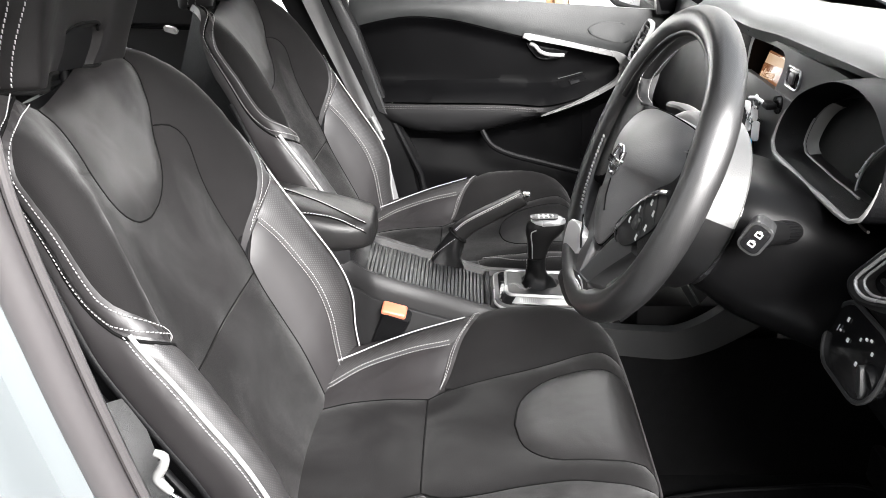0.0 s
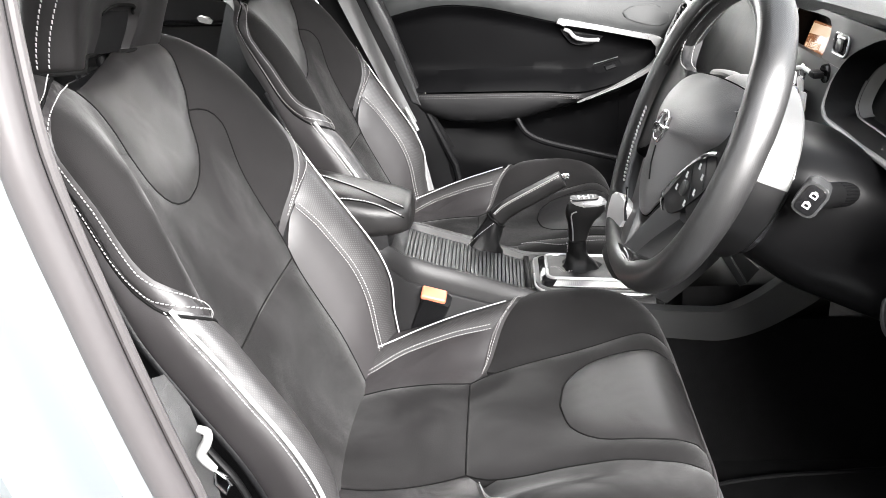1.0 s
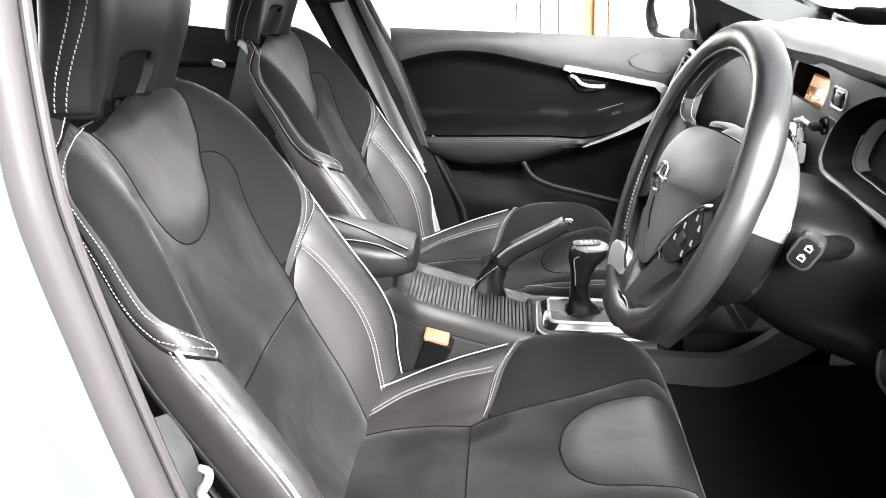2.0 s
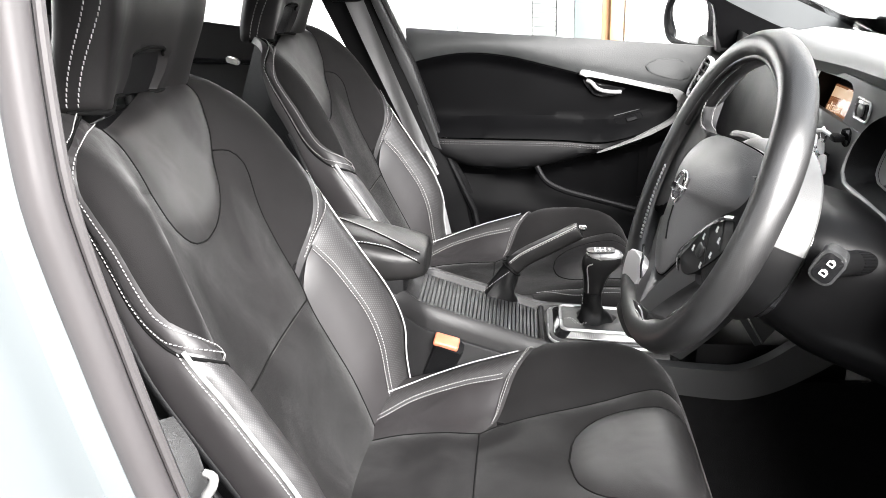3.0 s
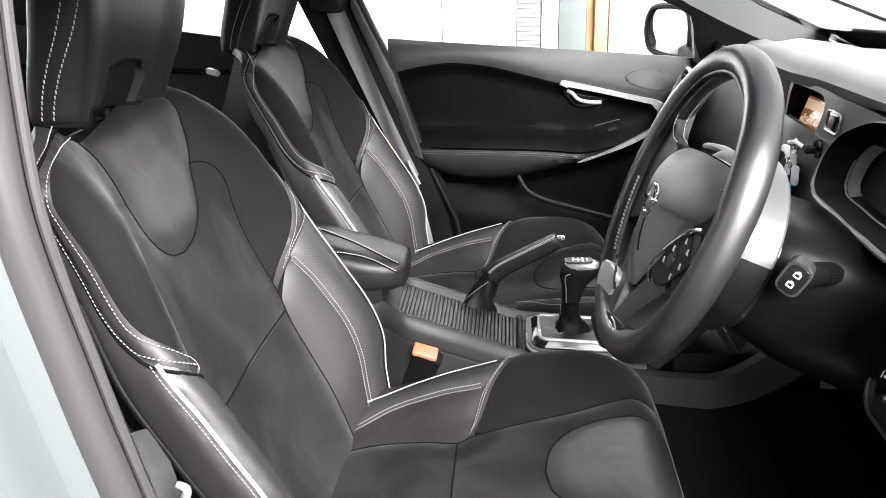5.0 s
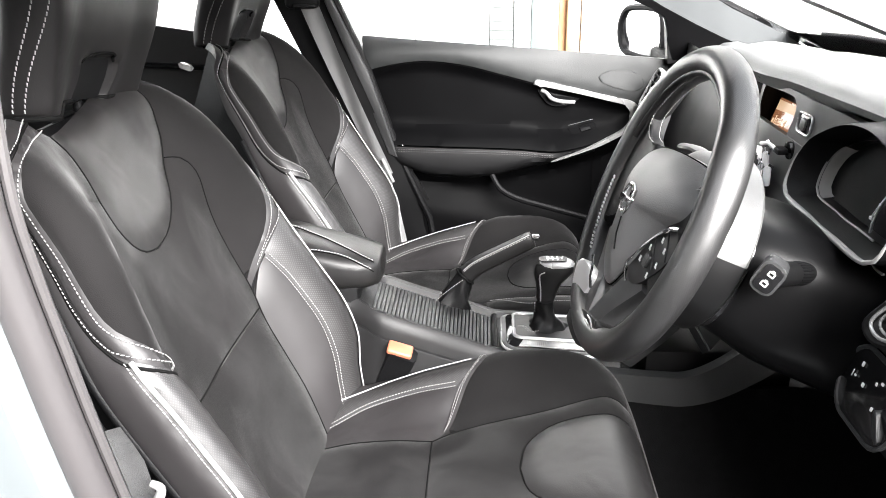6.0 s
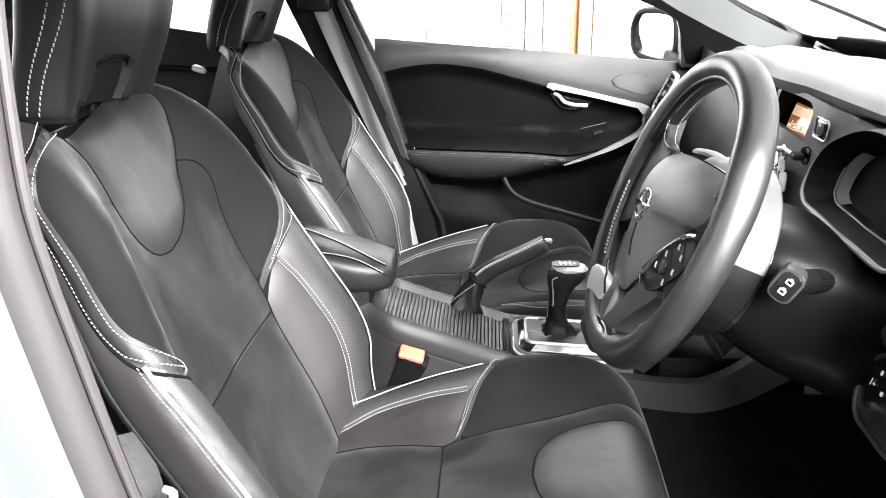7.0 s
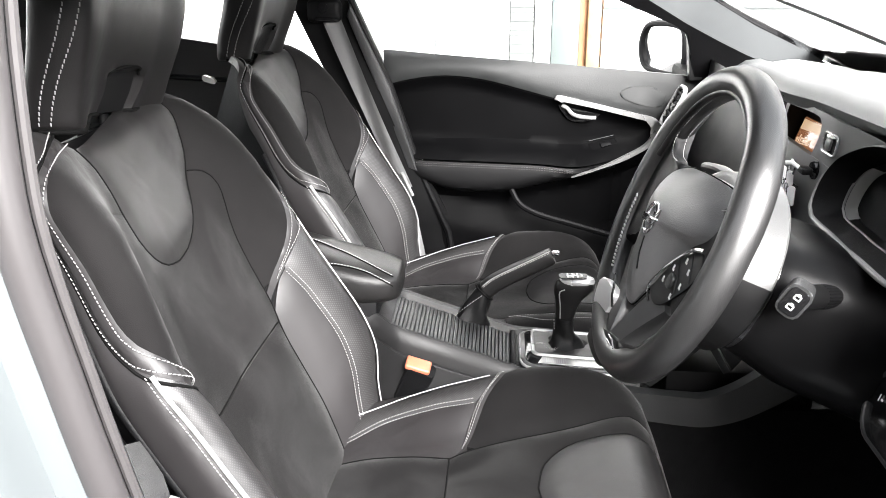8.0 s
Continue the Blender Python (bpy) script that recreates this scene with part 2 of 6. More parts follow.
def box(lo, hi, bevel=0.004, segments=2):
    """A rounded box between two corners."""
    bm = bmesh.new()
    bmesh.ops.create_cube(bm, size=1)
    for v in bm.verts:
        v.co = Vector([(a + b) / 2 + q * (b - a) for a, b, q in zip(lo, hi, v.co)])
    if bevel:
        bmesh.ops.bevel(bm, geom=bm.edges[:], offset=bevel, segments=segments, profile=0.5, affect="EDGES")
    return bm


def prism(outline, depth, place, bevel=0.003, segments=2, dome=0.0):
    """A plate: a 2D outline (u, v) with a thickness; place(u, v, w) puts a point in the world."""
    bm = bmesh.new()
    lo = [bm.verts.new((u, v, 0)) for u, v in outline]
    hi = [bm.verts.new((u, v, depth)) for u, v in outline]
    n = len(lo)
    bm.faces.new(lo[::-1])
    top = bm.faces.new(hi)
    for i in range(n):
        bm.faces.new((lo[i], lo[(i + 1) % n], hi[(i + 1) % n], hi[i]))
    if bevel:
        bmesh.ops.bevel(bm, geom=list(top.edges), offset=bevel, segments=segments, profile=0.5, affect="EDGES")
    for v in bm.verts:
        v.co = Vector(tuple(place(*v.co)))
    bmesh.ops.recalc_face_normals(bm, faces=bm.faces)
    return bm


def round_poly(w, h, r, k=5, cx=0.0, cy=0.0):
    out = []
    for sx, sy, a0 in ((1, 1, 0), (-1, 1, 90), (-1, -1, 180), (1, -1, 270)):
        for i in range(k + 1):
            a = radians(a0 + 90 * i / k)
            out.append((cx + sx * (w / 2 - r) + r * math.cos(a), cy + sy * (h / 2 - r) + r * math.sin(a)))
    return out


def surface_normal(fn, u, v, du, dv, flip=1):
    a = np.array(fn(u + du, v)) - np.array(fn(u - du, v))
    b = np.array(fn(u, v + dv)) - np.array(fn(u, v - dv))
    n = np.cross(a, b)
    return flip * n / max(np.linalg.norm(n), 1e-12)


def skin(fn, outline, scale=(1.0, 1.0), step=0.012, puff=0.003, soft=0.008, rim=0.010, flip=1):
    """A padded cover panel: the part of the surface fn(u, v) inside the outline, raised towards its middle and turned in along its rim.
    scale: metres for one unit of u and of v."""
    S = np.array(scale)
    O = np.array([np.array(p, float) for p in outline]) * S
    # even the rim out
    pts = []
    for i in range(len(O)):
        a, b = O[i], O[(i + 1) % len(O)]
        k = max(1, int(np.ceil(np.linalg.norm(b - a) / step)))
        pts += [a + (b - a) * j / k for j in range(k)]
    B = np.array(pts)
    n = len(B)
    A0, A1 = B, np.roll(B, -1, axis=0)

    def edge_dist(Q):
        best = np.full(len(Q), 9e9)
        for a, b in zip(A0, A1):
            d = b - a
            t = np.clip(((Q - a) @ d) / max(d @ d, 1e-18), 0, 1)
            best = np.minimum(best, np.linalg.norm(Q - a - t[:, None] * d, axis=1))
        return best
    lo, hi = B.min(0), B.max(0)
    gx, gy = np.arange(lo[0] + step / 2, hi[0], step), np.arange(lo[1] + step / 2, hi[1], step)
    Q = np.array([(x + (step / 2 if j % 2 else 0), y) for j, y in enumerate(gy) for x in gx]).reshape(-1, 2)
    if len(Q):
        inside = np.zeros(len(Q), bool)
        for a, b in zip(A0, A1):
            c = (a[1] > Q[:, 1]) != (b[1] > Q[:, 1])
            with np.errstate(divide="ignore", invalid="ignore"):
                xx = (b[0] - a[0]) * (Q[:, 1] - a[1]) / (b[1] - a[1]) + a[0]
            inside ^= c & (Q[:, 0] < xx)
        Q = Q[inside]
    if len(Q):
        Q = Q[edge_dist(Q) > step * 0.45]
    allp = np.vstack([B, Q]) if len(Q) else B
    res = delaunay_2d_cdt([Vector(p) for p in allp], [], [list(range(n))], 1, 1e-7)
    verts2, faces = res[0], res[2]
    V2 = np.array([tuple(v) for v in verts2])
    D = edge_dist(V2)
    bm = bmesh.new()
    uvl = bm.loops.layers.uv.new("UVMap")
    du, dv = 0.004 / S[0], 0.004 / S[1]
    vs = []
    for (x, y), d in zip(V2, D):
        u, v = x / S[0], y / S[1]
        p = np.array(fn(u, v)) + surface_normal(fn, u, v, du, dv, flip) * puff * (1 - math.exp(-d / soft))
        vs.append(bm.verts.new(p))
    for f in faces:
        try:
            fc = bm.faces.new([vs[i] for i in (f if flip > 0 else f[::-1])])
            for lp, i in zip(fc.loops, (f if flip > 0 else f[::-1])):
                lp[uvl].uv = V2[i]
        except ValueError:
            pass
    if rim:
        border = [e for e in bm.edges if len(e.link_faces) == 1]
        index = {v: i for i, v in enumerate(vs)}
        ext = bmesh.ops.extrude_edge_only(bm, edges=border)
        newv = [g for g in ext["geom"] if isinstance(g, bmesh.types.BMVert)]
        old = {}
        for w in newv:
            for e in w.link_edges:
                o = e.other_vert(w)
                if o in index:
                    old[w] = o
        for w, o in old.items():
            x, y = V2[index[o]]
            u, v = x / S[0], y / S[1]
            w.co = o.co - Vector(surface_normal(fn, u, v, du, dv, flip)) * rim
    return bm


def on_surface(fn, pts, scale, step, lift=0.0, flip=1):
    """A smooth line of points on the surface fn through (u, v) knots, with the normals."""
    S = np.array(scale)
    line = spline([np.array(p) * S for p in pts], step)
    out = []
    for q in line:
        u, v = q / S
        nrm = surface_normal(fn, u, v, 0.004 / S[0], 0.004 / S[1], flip)
        out.append((np.array(fn(u, v)) + nrm * lift, nrm))
    return out


def stitches(line, pitch=0.0050, length=0.0035, width=0.0011, high=0.0007, shift=0.0):
    """A row of thread stitches along a line of (point, normal)."""
    bm = bmesh.new()
    P = [p for p, _ in line]
    cum = np.concatenate([[0], np.cumsum([np.linalg.norm(P[i + 1] - P[i]) for i in range(len(P) - 1)])])
    if cum[-1] < pitch:
        return bm

    def at(s):
        i = min(max(int(np.searchsorted(cum, s)) - 1, 0), len(P) - 2)
        t = (s - cum[i]) / max(cum[i + 1] - cum[i], 1e-9)
        tan = P[i + 1] - P[i]
        return P[i] + tan * t, line[i][1], tan / max(np.linalg.norm(tan), 1e-9)
    for k in range(int(cum[-1] / pitch)):
        c, nr, tn = at((k + 0.5) * pitch)
        sd = np.cross(nr, tn)
        c = c + sd * shift
        tilt = tn + sd * 0.14
        tilt /= np.linalg.norm(tilt)
        q = []
        for e, w, h in ((-.5, -.5, 0), (-.5, .5, 0), (.5, .5, 0), (.5, -.5, 0), (-.3, -.35, 1), (-.3, .35, 1), (.3, .35, 1), (.3, -.35, 1)):
            q.append(bm.verts.new(c + tilt * length * e + sd * width * w + nr * (high * h - 0.0003)))
        for f in ((4, 5, 6, 7), (0, 1, 5, 4), (1, 2, 6, 5), (2, 3, 7, 6), (3, 0, 4, 7)):
            bm.faces.new([q[i] for i in f])
    return bm


def join(a, b):
    """Adds bmesh b to bmesh a."""
    me = bpy.data.meshes.new("tmp")
    b.to_mesh(me)
    b.free()
    a.from_mesh(me)
    bpy.data.meshes.remove(me)
    return a

# ---- front seats ----
back_x = curve((.44, .54, .65, .76, .90, .95, 1.0, 1.04, 1.08), (-.37, -.415, -.467, -.517, -.580, -.606, -.634, -.658, -.682))
back_h = curve((.44, .55, .60, .65, .73, .80, .88, .93, .97, 1.0, 1.03, 1.05, 1.066), (.024, .056, .080, .086, .077, .068, .061, .055, .047, .037, .023, .012, .004))
back_w = curve((.44, .6, .7, .8, .9, .95, .98, 1.0, 1.02, 1.035, 1.048, 1.058, 1.066), (.245, .260, .260, .255, .246, .241, .236, .230, .221, .210, .194, .170, .135))


def level(z):
    """Height up the backrest: the pattern's top is drawn in to the seat's low shoulders."""
    return z if z < .95 else .95 + (z - .95) * .682


def back_at(a, z):
    """Front of the backrest: a across, -1 to 1 from crest to crest and the flanks beyond; z up the middle line."""
    z = level(z)
    set_in = smooth(.80, .98, z)
    w, h = back_w(z) - .019 * set_in, back_h(z)
    dx = (back_x(z + .01) - back_x(z - .01)) / .02
    nx, nz = 1 / math.hypot(1, dx), -dx / math.hypot(1, dx)
    q = abs(a)
    s, p = min(q, 1) * w, h * smooth(.6 - .25 * smooth(.84, 1.0, z), 1.0, q)
    p -= .006 * (1 - smooth(0, .6, q))
    if q > 1:
        e = min((q - 1) / .2, 1) * math.pi / 2
        s += .022 * math.sin(e)
        p -= .024 * (1 - math.cos(e))
        if q > 1.2:
            p -= (q - 1.2) / .4 * .046
            s -= (q - 1.2) / .4 * .012
    top = smooth(1.02, 1.066, z) ** 2 * .030
    # the outer bolster sits a little higher than the inner one
    rise = .014 * smooth(.2, 1.0, -a) * smooth(.50, .72, z)
    return np.array((back_x(z) + nx * p - top, (s if a > 0 else -s) + .021 * set_in, z + nz * p + rise))


cush_z = curve((-.46, -.40, -.30, -.22, -.10, 0.0, .035, .06, .075), (.505, .513, .523, .533, .563, .582, .578, .555, .51))
cush_h = curve((-.46, -.36, -.30, -.24, -.15, -.06, 0.0, .045, .075), (.02, .03, .04, .05, .053, .038, .022, .006, 0))
cush_w = curve((-.46, -.40, -.30, -.15, -.05, 0.0, .035, .06, .075), (.23, .24, .25, .258, .258, .25, .235, .21, .18))


def cush_at(b, x):
    """Top of the seat cushion: b across, x along the car."""
    w, h = cush_w(x), cush_h(x)
    q = abs(b)
    s, p = min(q, 1) * w, h * smooth(.55, .97, q)
    if q > 1:
        e = min((q - 1) / .2, 1) * math.pi / 2
        s += .02 * math.sin(e)
        p -= .022 * (1 - math.cos(e))
        if q > 1.2:
            p -= (q - 1.2) / .4 * .14
    # the inner edge keeps clear of the console
    if b > 0:
        s *= 1 - .060 * smooth(.75, 1.0, q)
    return np.array((x, s if b > 0 else -s, cush_z(x) + p))


def mirrored(pts):
    return [(-a, v) for a, v in pts][::-1]


def build_seat(aside, edge_seams):
    """A front seat; aside: how far its headrest stands from the middle line; edge_seams: stitched seams along the front corner."""
    seat = thing("front_seat", "black leather and suede sports seat with white stitching and pale piping", "seat", "front seats of the car")
    SB, SC = (.24, 1.0), (.25, 1.0)

    def back(name, outline, material, label="", puff=.004, soft=.009, step=.013):
        return part(name, skin(back_at, outline, SB, step, puff, soft, .012), material, seat, label)

    def cush(name, outline, material, label="", puff=.004, soft=.009, step=.013):
        return part(name, skin(cush_at, outline, SC, step, puff, soft, .012, flip=-1), material, seat, label)

    def sp(pts, step=.015, s=SB):
        return [tuple(q / np.array(s)) for q in spline([np.array(p) * np.array(s) for p in pts], step)]

    # seam lines of the backrest: of the inner half, and where the outer half differs (its a is then negative)
    u_in = sp([(0, .878), (.14, .882), (.26, .893), (.36, .908), (.455, .930), (.530, .961), (.595, .99), (.655, 1.018), (.75, 1.05), (.84, 1.085), (.91, 1.108)])
    u_out = sp([(0, .878), (.14, .884), (.25, .900), (.32, .925), (.335, .960), (.315, .995), (.320, 1.034), (.36, 1.055), (.42, 1.070)])
    tail = [(.655, .75), (.625, .70), (.625, .64), (.62, .573), (.55, .50)]
    seam_in = sp([(.535, .9585), (.635, .945), (.685, .922), (.675, .88), (.66, .813)] + tail)
    seam_out = sp([(.340, .959), (.48, .966), (.61, .958), (.68, .932), (.705, .89), (.68, .813)] + tail)
    strip_up_in = sp([(.66, .762), (.75, .783), (.85, .806), (.95, .838), (1.02, .872), (1.07, .92), (1.09, .977), (1.08, 1.03), (1.03, 1.075), (.97, 1.100)])
    strip_lo_in = sp([(.655, .75), (.75, .769), (.86, .792), (1.0, .815), (1.10, .842), (1.16, .878), (1.19, .92), (1.20, .98), (1.18, 1.04), (1.14, 1.080), (1.06, 1.106)])
    strip_up_out = sp([(.66, .768), (.78, .788), (.889, .803), (.96, .818), (1.05, .836), (1.15, .857), (1.205, .880), (1.235, .905), (1.235, .930), (1.235, .962), (1.18, 1.003), (1.06, 1.038), (.877, 1.057), (.70, 1.068), (.513, 1.078)])
    strip_lo_out = sp([(.655, .752), (.76, .774), (.86, .788), (.97, .803), (1.115, .824), (1.21, .839), (1.33, .859), (1.395, .882), (1.41, .91), (1.385, .952), (1.33, .990), (1.175, 1.036), (.953, 1.066), (.755, 1.081), (.55, 1.092)])
    stitch_in = sp([(.80, .778), (.825, .74), (.835, .70), (.84, .65), (.83, .60), (.815, .55), (.79, .50)])
    pipe_in = [(1.02, .826), (1.015, .76), (1.01, .70), (1.005, .64), (1.0, .585), (.995, .545), (.99, .50)]
    pipe_out = [(1.150, .829), (1.133, .799), (1.120, .765), (1.115, .70), (1.11, .64), (1.10, .58), (1.08, .53), (1.05, .49)]
    # the smooth insert below the headrest
    back("shoulder_insert", mirrored(u_out)[:-1] + u_in, INSERT, "smooth charcoal leather insert with a rounded lower end", .006, .012)
    # middle panels
    right = [p for p in seam_in if p[1] >= .722]
    left = [p for p in seam_out if p[1] >= .722]
    back("centre_panel", [(.635, .722)] + right[::-1] + [p for p in u_in if p[1] <= .956][::-1] + [(-a, v) for a, v in u_out[1:] if v <= .956] + [(-a, v) for a, v in left] + [(-.635, .722)], SUEDE, "brushed black suede", .004, .01)
    low = [p for p in seam_in if p[1] <= .72]
    back("lower_panel", [(.632, .719)] + low + [(-a, v) for a, v in low[::-1]] + [(-.632, .719)], SUEDE, "brushed black suede", .005, .012)
    for sgn, u_half, seam, strip_up, strip_lo, pipe_k in ((1, u_in, seam_in, strip_up_in, strip_lo_in, pipe_in), (-1, u_out, seam_out, strip_up_out, strip_lo_out, pipe_out)):
        m = (lambda L: [(sgn * a, v) for a, v in L])
        pipe = sp(pipe_k)
        a_p = pipe_k[0][0]
        z_s = seam[0][1]
        back("shoulder_panel", m([(.66, .772)] + strip_up[1:] + [p for p in u_half if p[1] >= z_s + .003][::-1] + [p for p in seam if p[1] > .775]), SUEDE, "brushed black suede", .004, .01)
        back("stitched_strip", m(strip_lo + strip_up[::-1]), LEATHER, "black leather strip edged with white stitches", .004, .005, .010)
        inner = [p for p in seam if p[1] < .748] + stitch_in[::-1] + [(.75, .768)]
        back("bolster_face", m(inner), LEATHER, "", .006, .014)
        back("bolster_band", m(stitch_in + pipe[::-1] + [p for p in strip_lo if .80 < p[0] < a_p - .01 and p[1] < .9][::-1]), PERF, "perforated black leather", .005, .012)
        flank = pipe + [(1.2, .47), (1.6, .47), (1.6, .80)] + ([] if sgn < 0 else [(1.6, .95)]) + ([(1.58, .945), (1.51, .975), (1.40, 1.005), (1.27, 1.032), (1.03, 1.075), (.76, 1.097)] if sgn < 0 else [(1.58, 1.00), (1.51, 1.035), (1.39, 1.060), (1.26, 1.075)]) + [p for p in strip_lo if a_p + .01 < p[0] or (sgn < 0 and p[1] > 1.0)][::-1]
        back("bolster_flank", m(flank), LEATHER, "", .005, .014)
        # threads and piping
        upper = [(a + .016, v - .002) for a, v in strip_up if v < 1.085]
        lower = [(a - .014, v + .003) for a, v in strip_lo if v < 1.09]
        if sgn > 0:
            upper, lower = [p for p in upper if p[1] < .88], [p for p in lower if p[1] < .86]
        part("stitching", join(stitches(on_surface(back_at, m(upper[2:]), SB, .008, .0052)), stitches(on_surface(back_at, m(lower[2:]), SB, .008, .0050))), THREAD, seat)
        if sgn < 0:
            part("strip_edge", tube([p for p, _ in on_surface(back_at, m([(a + .018, v - .003) for a, v in strip_lo[3:]]), SB, .01, .0012)], .0020, sides=6), DARKPIPE, seat, "dark folded edge of the strip")
        two = on_surface(back_at, m(sp([(.80, .776), (.825, .74), (.835, .70), (.84, .65), (.83, .60), (.815, .55), (.79, .51)])), SB, .008, .0035)
        part("stitching", join(stitches(two, shift=.0035), stitches(two, shift=-.0035)), THREAD, seat)
        part("piping", tube([p for p, _ in on_surface(back_at, m(pipe_k), SB, .01, .0045 if sgn > 0 else .0035)], .0013 if sgn > 0 else .0026, sides=8), PIPING, seat, "pale grey piping")
        part("stitching", stitches(on_surface(back_at, m([(a + (.05 if sgn > 0 else .028), v + .002) for a, v in pipe_k[:-1]]), SB, .008, .0048)), THREAD, seat)

    for sgn in (1, -1):
        part("edge_cord", tube([back_at(sgn * 1.6, z) for z in np.linspace(.50, 1.00 if sgn > 0 else .90, 30)], .0050, sides=10), HARD, seat, "black edge trim")
    # sewn seams, a dark cord in each groove
    for ln in (mirrored(u_out)[:-1] + u_in, [(.632, .7205), (.3, .7225), (-.1, .7285), (-.4, .7345), (-.632, .7205)][:2] + [(-.3, .7215), (-.632, .7205)], seam_in, [(-a, v) for a, v in seam_out if v < .90]):
        part("seam", tube([p for p, _ in on_surface(back_at, ln, SB, .012, .0006)], .0011, sides=6), DARKPIPE, seat)

    # closed shell behind the covers
    rows = []
    for z in np.linspace(.44, 1.085, 18):
        across = np.linspace(-1.56 + .72 * smooth(.88, 1.08, z), 1.56 - .46 * smooth(.99, 1.10, z), 21)
        f = [back_at(a, z) for a in across]
        nx = np.array((.914, 0, .407))
        ring = [p - nx * .012 * (1 if abs(a) < 1.1 else 0) + np.array((0, (-.006 if p[1] > 0 else .006) if abs(a) >= 1.1 else 0, 0)) for a, p in zip(across, f)]
        z = level(z)
        w = back_w(z)
        depth = .095 - .055 * smooth(.80, 1.10, z)
        rear = [np.array((back_x(z) - depth - .012 * math.cos(q * math.pi / 2 / (w + .01)), q + .021 * smooth(.80, .98, z), z - .02 - .080 * smooth(.84, 1.00, z) * smooth(0, .10, -q))) for q in np.linspace(w * .70, -w * .70, 9)]
        rows.append(ring + rear)
    part("back_shell", grid_mesh(rows, close_u=True, caps=True), HARD, seat, "hard black plastic back")

    # cushion
    low_line = sp([(.40, -.45), (.45, -.40), (.48, -.357), (.47, -.296), (.42, -.237)], s=SC)
    front_seam = sp([(.42, -.237), (.475, -.21), (.500, -.166), (.505, -.098), (.53, -.045), (.60, .0), (.68, .044), (.71, .075)], s=SC)
    strip_r = sp([(.47, -.226), (.70, -.212), (.81, -.199), (.95, -.178), (1.08, -.168), (1.22, -.162)], s=SC)
    strip_f = sp([(.53, -.214), (.72, -.196), (.83, -.183), (.96, -.163), (1.09, -.152), (1.22, -.146)], s=SC)
    dbl = sp([(.60, -.45), (.67, -.402), (.78, -.345), (.82, -.272), (.81, -.200)], s=SC)
    cpipe = sp([(.80, -.45), (.89, -.374), (.97, -.311), (1.02, -.237), (1.03, -.175)], s=SC)
    ins = sp([(.46, .075), (.455, .035), (.40, -.021), (.34, -.068), (.20, -.101), (0, -.111)], s=SC)
    insert_edge = ins + [(-a, v) for a, v in ins[::-1][1:]]
    cush("cushion_insert", insert_edge, INSERT, "smooth charcoal leather insert with a rounded end", .006, .012)
    cush("front_panel", [p for p in front_seam] + ins + [(-a, v) for a, v in ins[::-1][1:]] + [(-a, v) for a, v in front_seam[::-1]], SUEDE, "brushed black suede", .005, .012)
    cush("rear_panel", low_line + [(-a, v) for a, v in low_line[::-1]], SUEDE, "brushed black suede", .005, .012)
    for sgn in (1, -1):
        m = (lambda L: [(sgn * a, v) for a, v in L])
        cush("front_bolster", m([p for p in front_seam if p[1] > -.205] + [(1.0, .075), (1.22, .06), (1.22, -.02), (1.22, -.10)] + strip_f[::-1]), SUEDE, "brushed black suede", .005, .012)
        cush("stitched_strip", m(strip_r + strip_f[::-1]), LEATHER, "", .003, .005, .010)
        cush("bolster_face", m(low_line + [p for p in strip_r if p[0] < .80] + dbl[::-1]), CREASED, "creased black leather", .005, .012)
        cush("bolster_band", m(dbl + [p for p in strip_r if .82 < p[0] < 1.02] + cpipe[::-1]), PERF, "perforated black leather", .004, .010)
        cush("cushion_flank", m([p for p in cpipe] + [p for p in strip_r if p[0] > 1.04] + [(1.22, -.155), (1.6, -.155), (1.6, -.45), (1.0, -.45)]), LEATHER, "", .003, .010)
        cush("front_flank", m([(1.225, -.15), (1.225, .055), (1.6, .055), (1.6, -.15)]), LEATHER, "", .003, .010)
        a = on_surface(cush_at, m([(.49, -.221), (.71, -.208), (.82, -.195), (.95, -.174), (1.08, -.164), (1.2, -.158)]), SC, .008, .0035, -1)
        b = on_surface(cush_at, m([(.52, -.217), (.72, -.201), (.83, -.188), (.955, -.168), (1.085, -.157), (1.2, -.151)]), SC, .008, .0035, -1)
        part("stitching", join(stitches(a, shift=-.001 * sgn), stitches(b, shift=.001 * sgn)), THREAD, seat)
        two = on_surface(cush_at, m([(.62, -.43), (.67, -.402), (.78, -.345), (.82, -.272), (.815, -.205)]), SC, .008, .0032, -1)
        part("stitching", join(stitches(two, shift=.0035), stitches(two, shift=-.0035)), THREAD, seat)
        part("piping", tube([p for p, _ in on_surface(cush_at, m([(.85, -.41), (.89, -.374), (.955, -.311), (.985, -.237), (.985, -.180)]), SC, .008, .0058, -1)], .0011), PIPING, seat, "pale grey piping")
        if sgn < 0 and edge_seams:
            part("stitching", stitches(on_surface(cush_at, m([(.865, -.150), (.855, -.118), (.850, -.060), (.84, .0), (.83, .03)]), SC, .008, .0062, -1)), THREAD, seat)
            part("stitching", stitches(on_surface(cush_at, m([(.885, -.148), (.955, -.120), (1.02, -.074), (.95, -.004), (.93, .03)]), SC, .008, .0062, -1)), THREAD, seat)
        for b0 in (1.32, 1.40):
            part("stitching", stitches(on_surface(cush_at, m([(b0, -.14), (b0 + .02, -.08), (b0 + .01, 0.0), (b0 - .03, .05)]), SC, .008, .0032, -1)), THREAD, seat)
        part("piping", tube([p for p, _ in on_surface(cush_at, m([(1.36, -.21), (1.36, -.165)]), SC, .01, .003, -1)], .0021), PIPING, seat, "pale grey piping")
